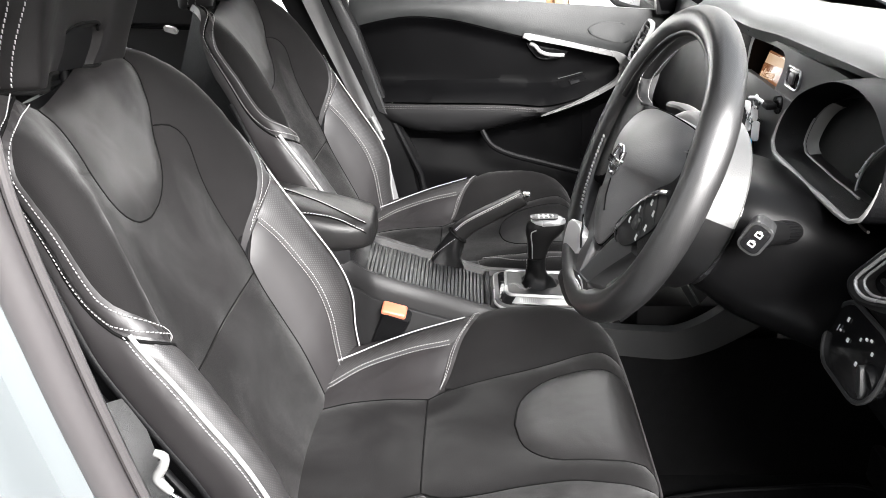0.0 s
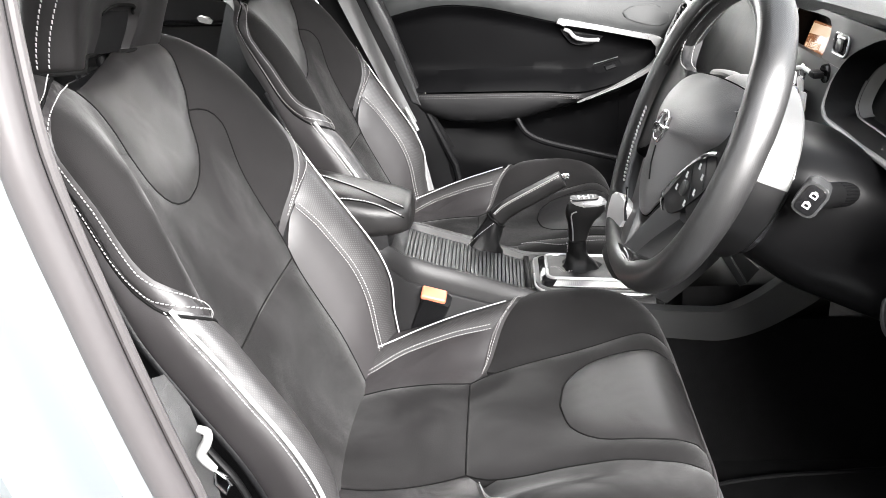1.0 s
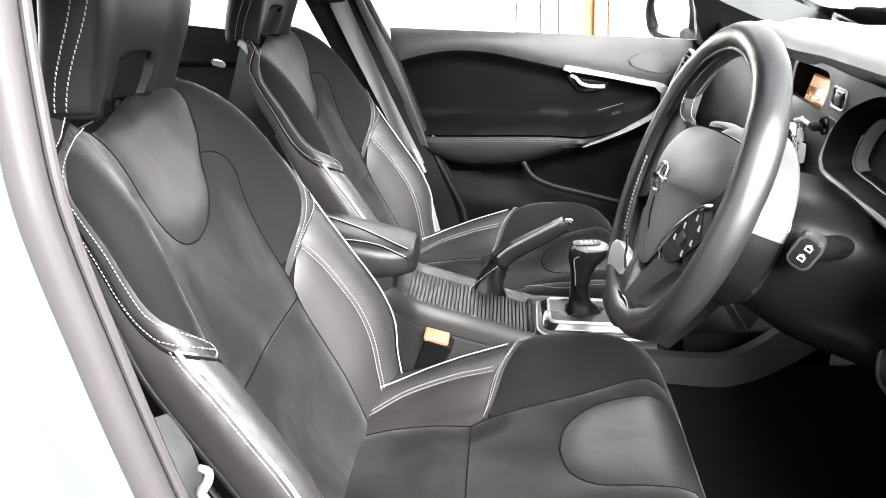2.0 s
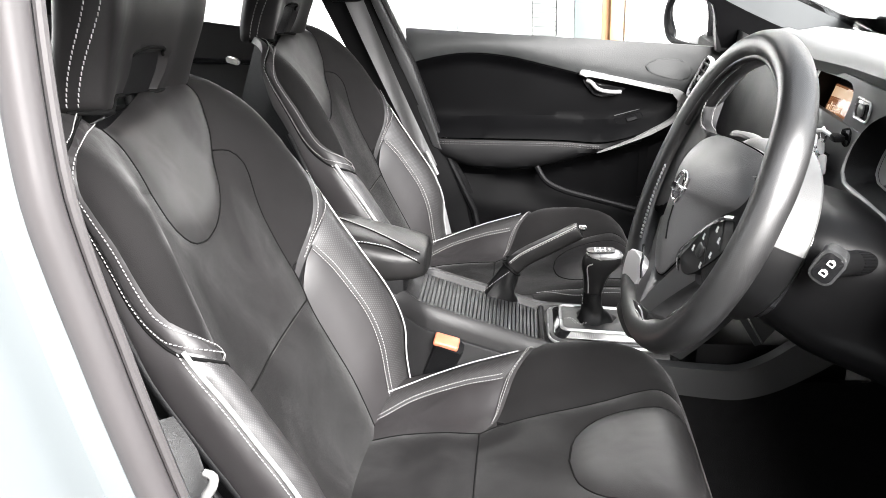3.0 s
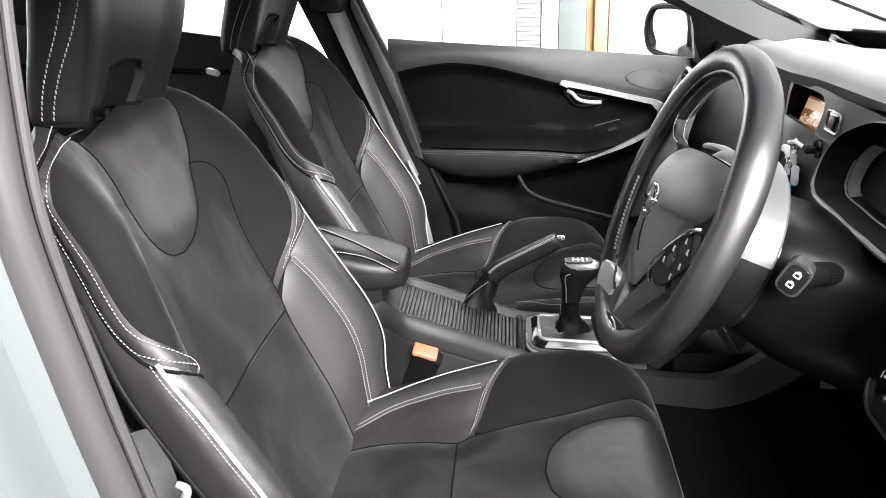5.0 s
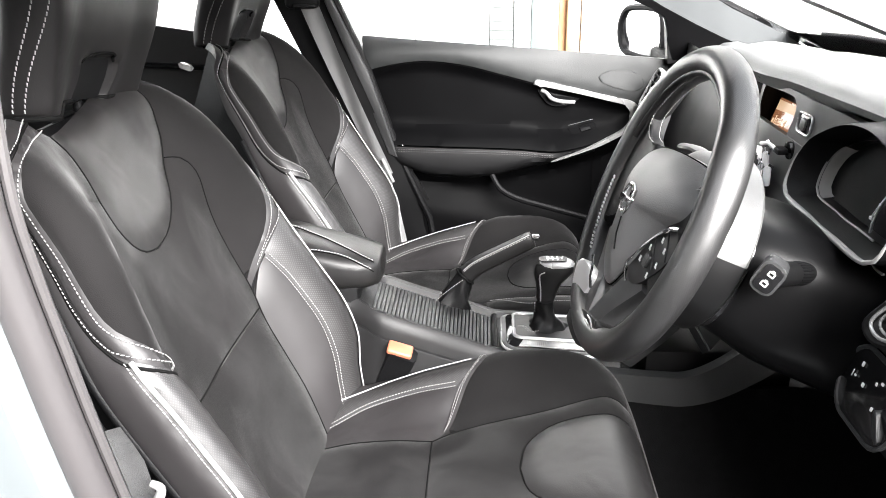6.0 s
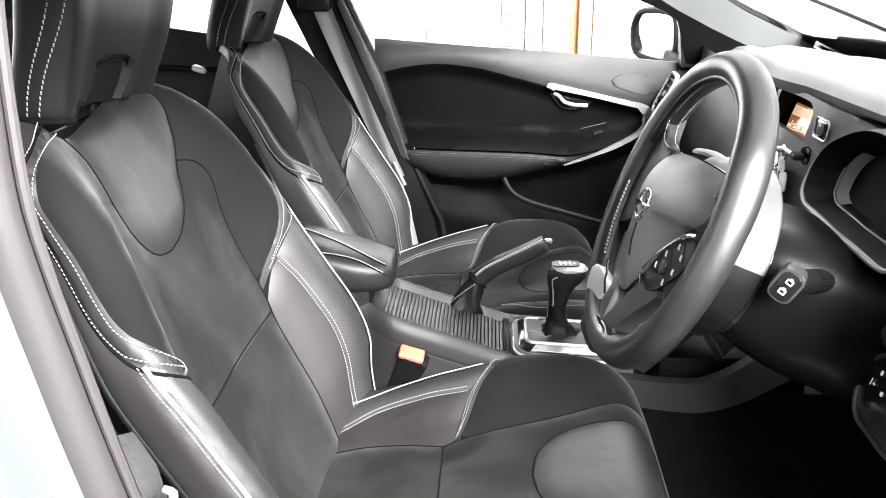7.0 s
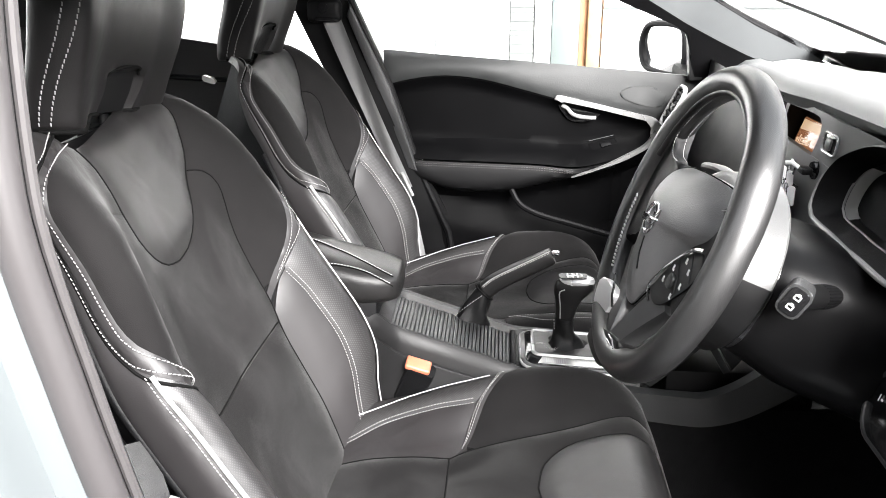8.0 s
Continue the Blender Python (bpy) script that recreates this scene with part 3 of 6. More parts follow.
    for ln in (front_seam, [(-a, v) for a, v in front_seam], insert_edge, low_line, [(-a, v) for a, v in low_line], [(.42, -.238), (0, -.239), (-.42, -.238)]):
        part("seam", tube([p for p, _ in on_surface(cush_at, ln, SC, .012, .0006, -1)], .0011, sides=6), DARKPIPE, seat)
    # front edge cord, seen where the cushion turns down
    part("front_cord", tube([cush_at(b, .068 - .028 * abs(b) ** 3) + np.array((.003, 0, .001)) for b in np.linspace(-.98, .98, 40)], .0022), RUBBER, seat, "grey seam cord")
    front = []
    for k in np.linspace(0, 1, 7):
        front.append([np.array((cush_at(b, .075 - .035 * abs(b) ** 4)[0] - .012 * k * k, cush_at(b, .07)[1] * 1.02, cush_at(b, .075 - .035 * abs(b) ** 4)[2] - .006 - .12 * k)) for b in np.linspace(-1.05, 1.05, 25)])
    part("front_skirt", grid_mesh(front), LEATHER, seat)
    rows = []
    for x in np.linspace(-.46, .072, 22):
        top = [cush_at(b, x) - np.array((0, 0, .014)) * (1 if abs(b) < 1.15 else 0) - np.array((0, .006 * np.sign(b) * (abs(b) > 1.15), 0)) for b in np.linspace(-1.6, 1.6, 25)]
        rows.append(top + [np.array((x, y, .40)) for y in np.linspace(.24, -.24, 5)])
    part("cushion_base", grid_mesh(rows, close_u=True, caps=True), HARD, seat, "hard black plastic base")
    for y in (-.19, .19):
        part("seat_rail", box((-.44, y - .025, .28), (.02, y + .025, .41), .006), HARD, seat, "black steel rail")

    # headrest
    h_f = curve((1.03, 1.10, 1.16, 1.22, 1.27, 1.31), (-.658, -.634, -.612, -.602, -.604, -.614))
    h_b = curve((1.03, 1.08, 1.14, 1.22, 1.27, 1.31), (-.722, -.718, -.700, -.680, -.668, -.650))
    h_w = curve((1.03, 1.08, 1.14, 1.20, 1.26, 1.31), (.128, .136, .147, .155, .151, .132))

    def head_at(q, z):
        """q: degrees round from the front towards +y."""
        f, b, w = h_f(z), h_b(z), h_w(z)
        c, s = math.cos(radians(q)), math.sin(radians(q))
        e = .62
        X, Y = np.sign(c) * abs(c) ** e, np.sign(s) * abs(s) ** e
        x = (f + b) / 2 + (f - b) / 2 * X
        y = w * Y
        if c > 0:
            x += .020 * smooth(.45, 1.0, abs(Y)) * smooth(0, .6, c) - .006
            x -= .026 * (1 - smooth(.034, .052, abs(y))) * (1 - smooth(1.104, 1.118, z))
        lift = .016 * (1 - smooth(.070, .100, abs(y))) * smooth(0, .5, c) * (1 - smooth(1.04, 1.10, z))
        return np.array((x, y + aside, z - .008 + lift - .13 * y))
    zs = [1.044, 1.047, 1.053, 1.062, 1.073, 1.085, 1.096, 1.103, 1.110, 1.117, 1.125, 1.14, 1.155, 1.17, 1.19, 1.21, 1.23, 1.25, 1.27, 1.285, 1.297, 1.306, 1.31]
    rows = []
    for i, z in enumerate(zs):
        k = .93 if i == 0 else .98 if i == 1 else .90 if i == len(zs) - 1 else .96 if i == len(zs) - 2 else 1.0
        ring = [head_at(q, z) for q in np.concatenate([np.arange(-90, 90, 3), np.arange(90, 270, 6)])]
        c = np.mean(ring, axis=0)
        rows.append([c + (p - c) * np.array((k, k, 1)) for p in ring])
    head = part("headrest", grid_mesh(rows, close_u=True, caps=True), SHADEHIDE, seat, "tall black leather headrest with a notch in its lower edge")
    for low_q, high_q in ((79, 60), (88, 72)):
        line = []
        for z in np.linspace(1.052, 1.30, 40):
            q = -low_q + (low_q - high_q) * smooth(1.05, 1.25, z)
            p = head_at(q, z)
            d = np.array((math.cos(radians(q)), math.sin(radians(q)), 0))
            line.append((p + d * .0015, d))
        part("stitching", stitches(line, .0066, .0046, .0015, .0013), THREAD, head)
    # shade of the notch put in as a black panel across its recess
    rows = []
    for z in np.linspace(1.046, 1.118, 9):
        zz = z + .016 * (1 - smooth(1.04, 1.10, z))
        rows.append([np.array((h_f(z) - .017, y + aside, zz - .008 - .13 * y)) for y in np.linspace(-.050, .050, 9)])
    part("notch", grid_mesh(rows), DOORHIDE, head, "dark panel for the shade inside the notch")
    part("notch_cord", tube([head_at(min(np.linspace(-60, 60, 241), key=lambda d: abs(head_at(d, 1.1185)[1] - aside - y)), 1.1185 - .010 * (abs(y) / .046) ** 4) + np.array((.002, 0, 0)) for y in np.linspace(-.046, .046, 15)], .0020, sides=8), DARKPIPE, head)
    part("seam_cord", tube([head_at(q, 1.0465) + np.array((.001 * math.cos(radians(q)), .001 * math.sin(radians(q)), 0)) for q in np.arange(-88, 89, 4)], .0028), DARKPIPE, head)
    for y in (aside - .03, aside + .03):
        part("headrest_post", tube([(-.690, y, 1.00), (-.690, y, 1.12)], .007, sides=10), HARD, seat, "black steel post")
    return seat


driver_seat = build_seat(.064, False)
driver_seat.location = (-.004, -.345, 0)
passenger_seat = build_seat(.040, True)
passenger_seat.location = (-.004, .362, -.008)
tagged(driver_seat, "black leather and suede driver's sports seat, white stitching, pale piping")
tagged(passenger_seat, "black leather and suede passenger's sports seat beside the handbrake")

# ---- car shell: the setting ----
def setting(name, bm, material, label, category):
    return tagged(part(name, bm, material), label, category, kind="structure")


def lean(z):
    """Half width of the cabin's side at a height: the glass house leans in."""
    return .70 - .30 * max(0.0, z - 1.0)


setting("ground", box((-40, -40, -.2), (40, 40, 0), 0), CONCRETE, "worn dark asphalt ground under the car", "ground")
setting("floor", box((-1.45, -.70, .20), (.80, .70, .28), .0), CARPET, "black carpeted car floor", "floor")
rows = []
for x in np.linspace(-1.5, -.02, 12):
    c = 1.36 - .05 * ((x + .65) / .85) ** 2
    rows.append([(x, y, c - .05 * (y / .58) ** 4) for y in np.linspace(-.58, .58, 13)] + [(x, y, c + .035 - .05 * (y / .58) ** 4) for y in np.linspace(.58, -.58, 13)])
setting("ceiling", grid_mesh(rows, close_u=True, caps=True), ROOFCLOTH, "dark cloth headlining under the roof", "ceiling")
setting("wall_firewall", box((.62, -.70, .20), (.68, .70, .98), .0), HARD, "black bulkhead behind the dashboard", "wall")
setting("wall_rear", box((-1.50, -.70, .20), (-1.44, .70, 1.05), .0), HARD, "black panel behind the rear bench", "wall")


def side_plate(name, outline, thick, sgn, material, label, category="pillar", off=0.0, bevel=.006):
    """A side member cut in the car's length section, leaning in with the glass house."""
    return setting(name, prism(outline, thick, lambda u, v, w: (u, sgn * (lean(v) + off + thick / 2 - w), v), bevel), material, label, category)


# far side: pillars round the passenger's door
side_plate("pillar_a_far", [(-.30, 1.285), (-.05, 1.188), (.094, 1.126), (.200, 1.082), (.238, 1.062), (.246, 1.040), (.254, .985), (.262, .955), (.66, .93), (.66, .955), (.547, .998), (.508, 1.02), (.381, 1.078), (.274, 1.137), (.08, 1.25), (-.10, 1.33), (-.30, 1.345)],
           .05, 1, PILLARGREY, "grey windscreen pillar trim")
# dark band over the pillar's lower half, along the window and behind the mirror
side_plate("pillar_a_lower", [(-.30, 1.284), (-.05, 1.187), (.094, 1.125), (.200, 1.081), (.237, 1.061), (.245, 1.040), (.253, .985), (.261, .954), (.45, .942), (.44, .985), (.422, .992), (.37, 1.014), (.306, 1.044), (.229, 1.083), (.165, 1.120), (.089, 1.163), (-.05, 1.228), (-.30, 1.325)], .01, 1, DOORBLACK, "dark band over the lower half of the windscreen pillar", off=-.026, bevel=.003)
setting("pillar_seal", tube(spline([(x, lean(z) - .012, z + .003) for x, z in ((-.10, 1.33), (.08, 1.25), (.274, 1.137), (.381, 1.078), (.508, 1.02), (.547, .998))], .03), .0042), HARD, "black seal along the windscreen's edge", "seal")
side_plate("rail_far", [(-1.4, 1.26), (-.9, 1.285), (-.30, 1.285), (-.30, 1.345), (-.9, 1.345), (-1.4, 1.32)], .05, 1, ROOFCLOTH, "dark roof rail trim")
bp = side_plate("pillar_b_far", [(-.72, 1.30), (-.655, 1.131), (-.535, .844), (-.46, .734), (-.44, .28), (-.22, .28), (-.24, .50), (-.30, .62), (-.366, .735), (-.437, .939), (-.517, 1.131), (-.575, 1.30)],
                .06, 1, DOORHIDE, "black belt pillar trim behind the passenger's door", off=.01)
part("pillar_cap", prism([(-.525, 1.10), (-.452, .905), (-.395, .745), (-.372, .735), (-.437, .939), (-.515, 1.125)], .012, lambda u, v, w: (u, lean(v) - .034 - w, v), .004), MID, bp, "grey upper pillar cover")
part("door_seal", tube([(-.520, lean(1.15) - .03, 1.15), (-.437, .672, .939), (-.372, .672, .74), (-.30, .672, .58), (-.27, .672, .40)], .008), HARD, bp, "grey rubber door seal")
side_plate("wall_rear_far", [(-1.45, .28), (-.50, .28), (-.53, .74), (-.60, .84), (-.66, 1.00), (-.80, 1.025), (-1.0, 1.055), (-1.45, 1.09)], .08, 1, MID, "dark grey rear door trim", "wall", off=.03)
side_plate("trim_rear_far", [(-1.4, .985), (-.66, .945), (-.66, .935), (-1.4, .972)], .03, 1, HARD, "black ledge on the rear door trim", "trim", off=-.03)
side_plate("pillar_c_far", [(-1.45, 1.08), (-1.18, 1.06), (-1.25, 1.29), (-1.45, 1.29)], .06, 1, MID, "dark rear pillar trim")
# near side: open door, so the pillar shows its seal
side_plate("pillar_a_near", [(-.32, 1.280), (-.15, 1.266), (-.014, 1.229), (.030, 1.2145), (.055, 1.2055), (.085, 1.194), (.2, 1.148), (.4, 1.045), (.54, .98), (.60, .80), (.64, .80), (.67, .97), (.5, 1.080), (.3, 1.185), (.1, 1.275), (-.08, 1.335), (-.32, 1.35)],
           .05, -1, SMOOTHBLACK, "black windscreen pillar beside the open door", off=-.02)
# rail's unseen lower edge is dropped to keep sky light off the headrests
side_plate("rail_near", [(-1.4, 1.215), (-.9, 1.235), (-.50, 1.24), (-.32, 1.27), (-.32, 1.35), (-.9, 1.35), (-1.4, 1.32)], .06, -1, HARD, "black roof rail over the open door")
setting("sill", box((-.52, -.80, .22), (.62, -.68, .36), .02, 3), PAINT, "painted door sill", "sill")
# trim of the near belt pillar, with the thick seal in front of it
seal_line = [(-.530, -.735, 1.32), (-.533, -.737, 1.25), (-.537, -.740, 1.19), (-.538, -.745, 1.12), (-.535, -.75, 1.06), (-.527, -.75, 1.00), (-.516, -.75, .94), (-.505, -.75, .88), (-.488, -.75, .80), (-.470, -.75, .72), (-.455, -.75, .62), (-.445, -.75, .50), (-.43, -.75, .38)]
pn = setting("pillar_b_near", prism([(-.70, 1.33), (-.585, 1.33), (-.588, 1.22), (-.592, 1.13), (-.592, 1.05), (-.585, .985), (-.572, .875), (-.555, .78), (-.54, .68), (-.52, .50), (-.50, .28), (-.70, .28)], .05, lambda u, v, w: (u, -.685 - w + .05, v), .006), MID, "dark grey belt pillar trim at the open door", "pillar")
part("door_seal", tube(spline(seal_line, .02), .0155, sides=18, flat=1.0), RUBBER, pn, "thick grey rubber door seal")
part("seal_lip", tube(spline([(x + .017, y + .012, z) for x, y, z in seal_line], .02), .0045, sides=8), RUBBER, pn, "thin rubber lip")
part("seal_lip", tube(spline([(x + .004, y + .03, z) for x, y, z in seal_line], .02), .006, sides=8), MID, pn)
rows = []
for x, y, z in spline(seal_line, .03):
    rows.append([(x - .004, y - .004, z), (x - .014, y - .016, z), (x - .028, y - .022, z), (x - .034, y - .045, z), (x - .040, y - .075, z), (x - .058, y - .092, z), (x - .12, y - .098, z), (x - .30, y - .10, z), (x - .55, y - .10, z),
                 (x - .55, y - .03, z), (x - .1, y - .0, z)])
setting("wall_body_near", grid_mesh(rows, close_u=True, caps=True), PAINT, "pale silver blue painted body side behind the open door", "car body")
stk = thing("door_striker", "bare metal door striker loop on the painted pillar", "striker", at=(-.592, -.840, .900))
part("plate", prism(round_poly(.05, .042, .008), .006, lambda u, v, w: (u, -.006 - w - .035 + .035, v), .002), PALE, stk)
part("loop", tube(spline([(-.014, -.010, -.010), (-.014, -.030, -.010), (-.006, -.038, -.004), (.006, -.038, .004), (.014, -.030, .010), (.014, -.010, .010)], .006), .0045), CHROME, stk)

# the driver's own door stands open, beyond the dash
setting("door_2", prism([(0, .28), (0, .93), (.04, .96), (1.02, .99), (1.06, .93), (1.04, .40), (.96, .28)], .10, lambda u, v, w: (.56 + .30 * u + .95 * w, -.80 - .95 * u + .30 * w, v), .02, 3), HARD, "black inner trim of the driver's open door", "car door")
# glass
def pane(name, outline, off, label):
    ob = setting(name, prism(outline, .004, lambda u, v, w: (u, lean(v) + off + w, v), 0), GLASS, label, "window")
    ob.visible_shadow = False
    return ob


pane("window_1", [(-.575, 1.285), (-.437, .96), (.262, .93), (.256, 1.045), (.20, 1.09), (.094, 1.135), (-.05, 1.195), (-.30, 1.29)], .03, "clear side window of the passenger's door")
pane("window_2", [(-1.2, 1.27), (-1.15, 1.04), (-.68, 1.00), (-.735, 1.28)], .03, "clear rear side window")
ws = []
for t in np.linspace(0, 1, 9):
    x, z = .01 + .72 * t, 1.325 - .375 * t
    ws.append([(x - .10 * (y / .62) ** 2 * (1 - .3 * t), y, z) for y in np.linspace(-.60, .67, 14)])
bm = grid_mesh(ws)
bmesh.ops.solidify(bm, geom=bm.faces[:], thickness=.005)
w3 = setting("window_3", bm, GLASS, "raked clear windscreen above the dashboard", "window")
w3.visible_shadow = False
ws = []
cowl_top = curve((-.6, 0, .3, .6, .7), (.80, .735, .752, .80, .82))


def on_screen(t, y, lift):
    """A point of the windscreen's outer face: t down the slope, y across."""
    return (.014 + .72 * t - .10 * (y / .62) ** 2 * (1 - .3 * t), y, 1.325 - .375 * t + lift)


for k in np.linspace(0, 1, 6):
    ws.append([on_screen(cowl_top(y) * (1 - k) + k, y, .006) for y in np.linspace(-.60, .692, 31)])
bm = grid_mesh(ws)
bmesh.ops.solidify(bm, geom=bm.faces[:], thickness=.02)
setting("trim_cowl", bm, DOORBLACK, "black cowl strip below the windscreen", "cowl")
rows = []
for x in np.linspace(.64, 1.62, 10):
    z = .985 - .10 * ((x - .64) / .98) - .10 * ((x - .64) / .98) ** 3
    rows.append([(x, y, z - .05 * (y / .72) ** 4) for y in np.linspace(-.74, .74, 13)] + [(x, y, z - .03 - .05 * (y / .72) ** 4) for y in np.linspace(.74, -.74, 13)])
setting("bonnet", grid_mesh(rows, close_u=True, caps=True), PAINT, "pale silver blue bonnet beyond the windscreen", "bonnet")
# unseen walls added behind the camera to block low sky light
setting("wall_light_block", join(box((-9, -3.4, 0), (.2, -3.2, 3.2), 0), box((.2, -3.38, 0), (9, -3.22, 1.75), 0)), mat("dark light-blocking wall", (.10, .09, .085), .9, var=.3, var_scale=4), "unseen dark wall added to keep low light out of the cabin", "wall")
wip = thing("wiper", "black windscreen wiper lying on the cowl", "wiper", at=(0, 0, 0))
part("arm", tube([on_screen(cowl_top(y) + d, y, .016) for y, d in ((-.30, .10), (0, .06), (.25, .03), (.42, .022))], [.009, .008, .006, .005]), HARD, wip)
part("blade", tube([on_screen(cowl_top(y) + .012, y, .012) for y in np.linspace(-.2, .52, 15)], .004), HARD, wip)

# ---- passenger's door ----
ledge = curve((-.50, -.373, -.306, -.213, -.133, -.049, .12, .19, .34), (.925, .954, .960, .950, .930, .908, .872, .858, .825))
arm_top = curve((-.50, -.29, -.15, -.075, 0, .05, .12, .17, .20, .34), (.768, .761, .757, .754, .748, .755, .772, .80, .83, .83))
arm_low = curve((-.50, -.375, -.306, -.22, -.15, -.086, 0, .1, .2, .34), (.725, .714, .690, .683, .687, .702, .722, .742, .76, .76))


def door_at(x, z):
    """Inner face of the passenger's door: y at (x, z)."""
    le, at_, al = ledge(x), arm_top(x), arm_low(x)
    y = .690 + .012 * smooth(le, le + .09, z) + .03 * smooth(.965, 1.03, z) ** 2
    y += .026 * (1 - smooth(le - .028, le + .004, z))
    y -= .058 * (1 - smooth(at_ + .002, at_ + .050, z)) * (1 - smooth(.02, .17, x))
    y -= .020 * (1 - smooth(at_ + .002, at_ + .030, z)) * smooth(.02, .17, x)
    y += .050 * (1 - smooth(al - .03, al + .02, z))
    y -= .035 * (1 - smooth(.56, .64, z + .22 * (x + .15)))
    return np.array((x, y, z))


door = thing("door_1", "black passenger's door trim with a satin silver handle surround", "car door", kind="structure")
DS = (1.0, 1.0)


xs = np.linspace(-.446, .36, 30)
belt_line = curve((-.5, -.452, -.121, .244, .40), (1.016, 1.012, .988, .958, .945))
up = [(x, ledge(x)) for x in xs] + [(.36, belt_line(.36) + .004)] + [(x, belt_line(x) + .004) for x in xs[::-1]] + [(-.458, 1.015), (-.450, .96)]
part("upper_pad", skin(door_at, up, DS, .014, .006, .012, .012, flip=1), DOORPAD, door, "soft dark grey grained upper pad")
mid_x = np.linspace(-.385, .185, 24)
mid = [(x, arm_top(x) + .003) for x in mid_x] + [(.197, .85)] + [(x, ledge(x) - .004) for x in np.linspace(.185, -.44, 26)] + [(-.430, .90), (-.41, .83)]
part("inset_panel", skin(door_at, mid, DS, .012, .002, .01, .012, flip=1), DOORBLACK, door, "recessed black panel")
arm = [(x, arm_low(x)) for x in np.linspace(-.372, .10, 20)] + [(x, arm_top(x) - .002) for x in np.linspace(.10, -.392, 20)]
part("armrest", skin(door_at, arm, DS, .010, .006, .012, .012, flip=1), DOORHIDE, door, "black leather armrest with a white stitch line")
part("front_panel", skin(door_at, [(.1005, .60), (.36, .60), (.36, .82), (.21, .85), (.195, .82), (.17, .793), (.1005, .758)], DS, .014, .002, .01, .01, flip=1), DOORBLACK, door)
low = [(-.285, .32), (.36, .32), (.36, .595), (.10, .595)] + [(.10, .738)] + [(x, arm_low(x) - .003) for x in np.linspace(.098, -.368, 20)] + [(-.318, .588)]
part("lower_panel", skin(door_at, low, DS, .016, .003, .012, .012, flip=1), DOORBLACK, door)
part("stitching", stitches([(door_at(x, arm_top(x) - .006) + np.array((0, -.005, 0)), np.array((0, -1, 0.3))) for x in np.linspace(-.385, .0, 60)], .006, .004, .0011), RUBBER, door, "grey stitches")
part("stitching", stitches([(door_at(x, arm_top(x) - .011) + np.array((0, -.0055, 0)), np.array((0, -1, 0.1))) for x in np.linspace(-.385, .0, 60)], .006, .004, .0011), RUBBER, door, "grey stitches")
part("map_pocket", tube(spline([(-.147, .668, .690), (-.126, .650, .660), (-.084, .642, .639), (-.014, .640, .619), (.097, .640, .588), (.22, .645, .55)], .015), .007, flat=1.0), HARD, door, "moulded pocket edge")
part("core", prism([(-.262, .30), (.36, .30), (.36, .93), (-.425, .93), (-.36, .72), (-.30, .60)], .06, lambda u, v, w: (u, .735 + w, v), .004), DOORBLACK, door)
# the silver surround: a tapering band along the ledge, round the tip and back along the armrest
band_out = spline([(-.052, .905), (-.047, .916), (-.026, .914), (.04, .899), (.121, .880), (.175, .868), (.195, .855), (.198, .838), (.190, .815), (.165, .789), (.115, .765), (.049, .746), (-.006, .726)], .008)
band_in = spline([(.014, .737), (.086, .763), (.156, .795), (.180, .822), (.178, .838), (.170, .855), (.121, .868), (.041, .887), (-.034, .902), (-.045, .902)], .008)
part("silver_surround", prism([tuple(p) for p in band_out] + [tuple(p) for p in band_in], .014, lambda u, v, w: (u, door_at(u, v)[1] + .002 + .008 * smooth(.80, .88, v) - w - .006, v), .003), SILVER, door, "satin silver band round the handle")
cup = [(-.036, .896), (-.030, .872), (-.018, .858), (.004, .850), (.034, .853), (.054, .864), (.068, .884), (.060, .893)]
part("handle_cup", prism([tuple(p) for p in spline(cup, .006, True)], .004, lambda u, v, w: (u, .709 - w, v), .002), GLOSS, door, "gloss black recess")
part("handle", tube(spline([(-.032, .702, .890), (-.020, .698, .884), (-.009, .694, .872), (.008, .690, .866), (.030, .687, .864), (.047, .686, .864)], .004), .0048, sides=12), SILVER, door, "satin silver door pull")
part("switch_plate", prism([(.033, .797), (.096, .812), (.104, .800), (.045, .783)], .006, lambda u, v, w: (u, door_at(u, v)[1] + .002 - w, v), .002), DOORBLACK, door)
part("window_switch", prism([(.062, .799), (.086, .804), (.089, .797), (.066, .791)], .007, lambda u, v, w: (u, door_at(u, v)[1] - .003 - w, v), .002), HARD, door)
part("switch_edge", tube([(.036, door_at(.036, .80)[1] - .005, .803), (.094, door_at(.094, .815)[1] - .005, .818)], .0010), MID, door)
part("speaker_grille", prism([(x, z) for x, z in [tuple(p) for p in spline([(.099, .922), (.118, .934), (.150, .937), (.182, .932), (.204, .914), (.204, .898), (.190, .890), (.160, .893), (.125, .903), (.103, .913)], .008, True)]], .004, lambda u, v, w: (u, door_at(u, v)[1] - .004 - w, v), .002), DOORPAD, door, "oval perforated loudspeaker cover")
part("sail", prism([(.238, 1.075), (.266, 1.080), (.280, .958), (.252, .955)], .03, lambda u, v, w: (u, .668 + w, v), .004), HARD, door, "black corner piece behind the mirror")
mr = thing("door_mirror", "black door mirror with pale glass outside the window", "mirror", at=(.235, .95, .995))


def mirror_at(u, v, w):
    d = Vector((-.52, .854, 0))
    n = Vector((-.854, -.52, 0))
    return tuple(d * u + Vector((0, 0, v)) + n * w)


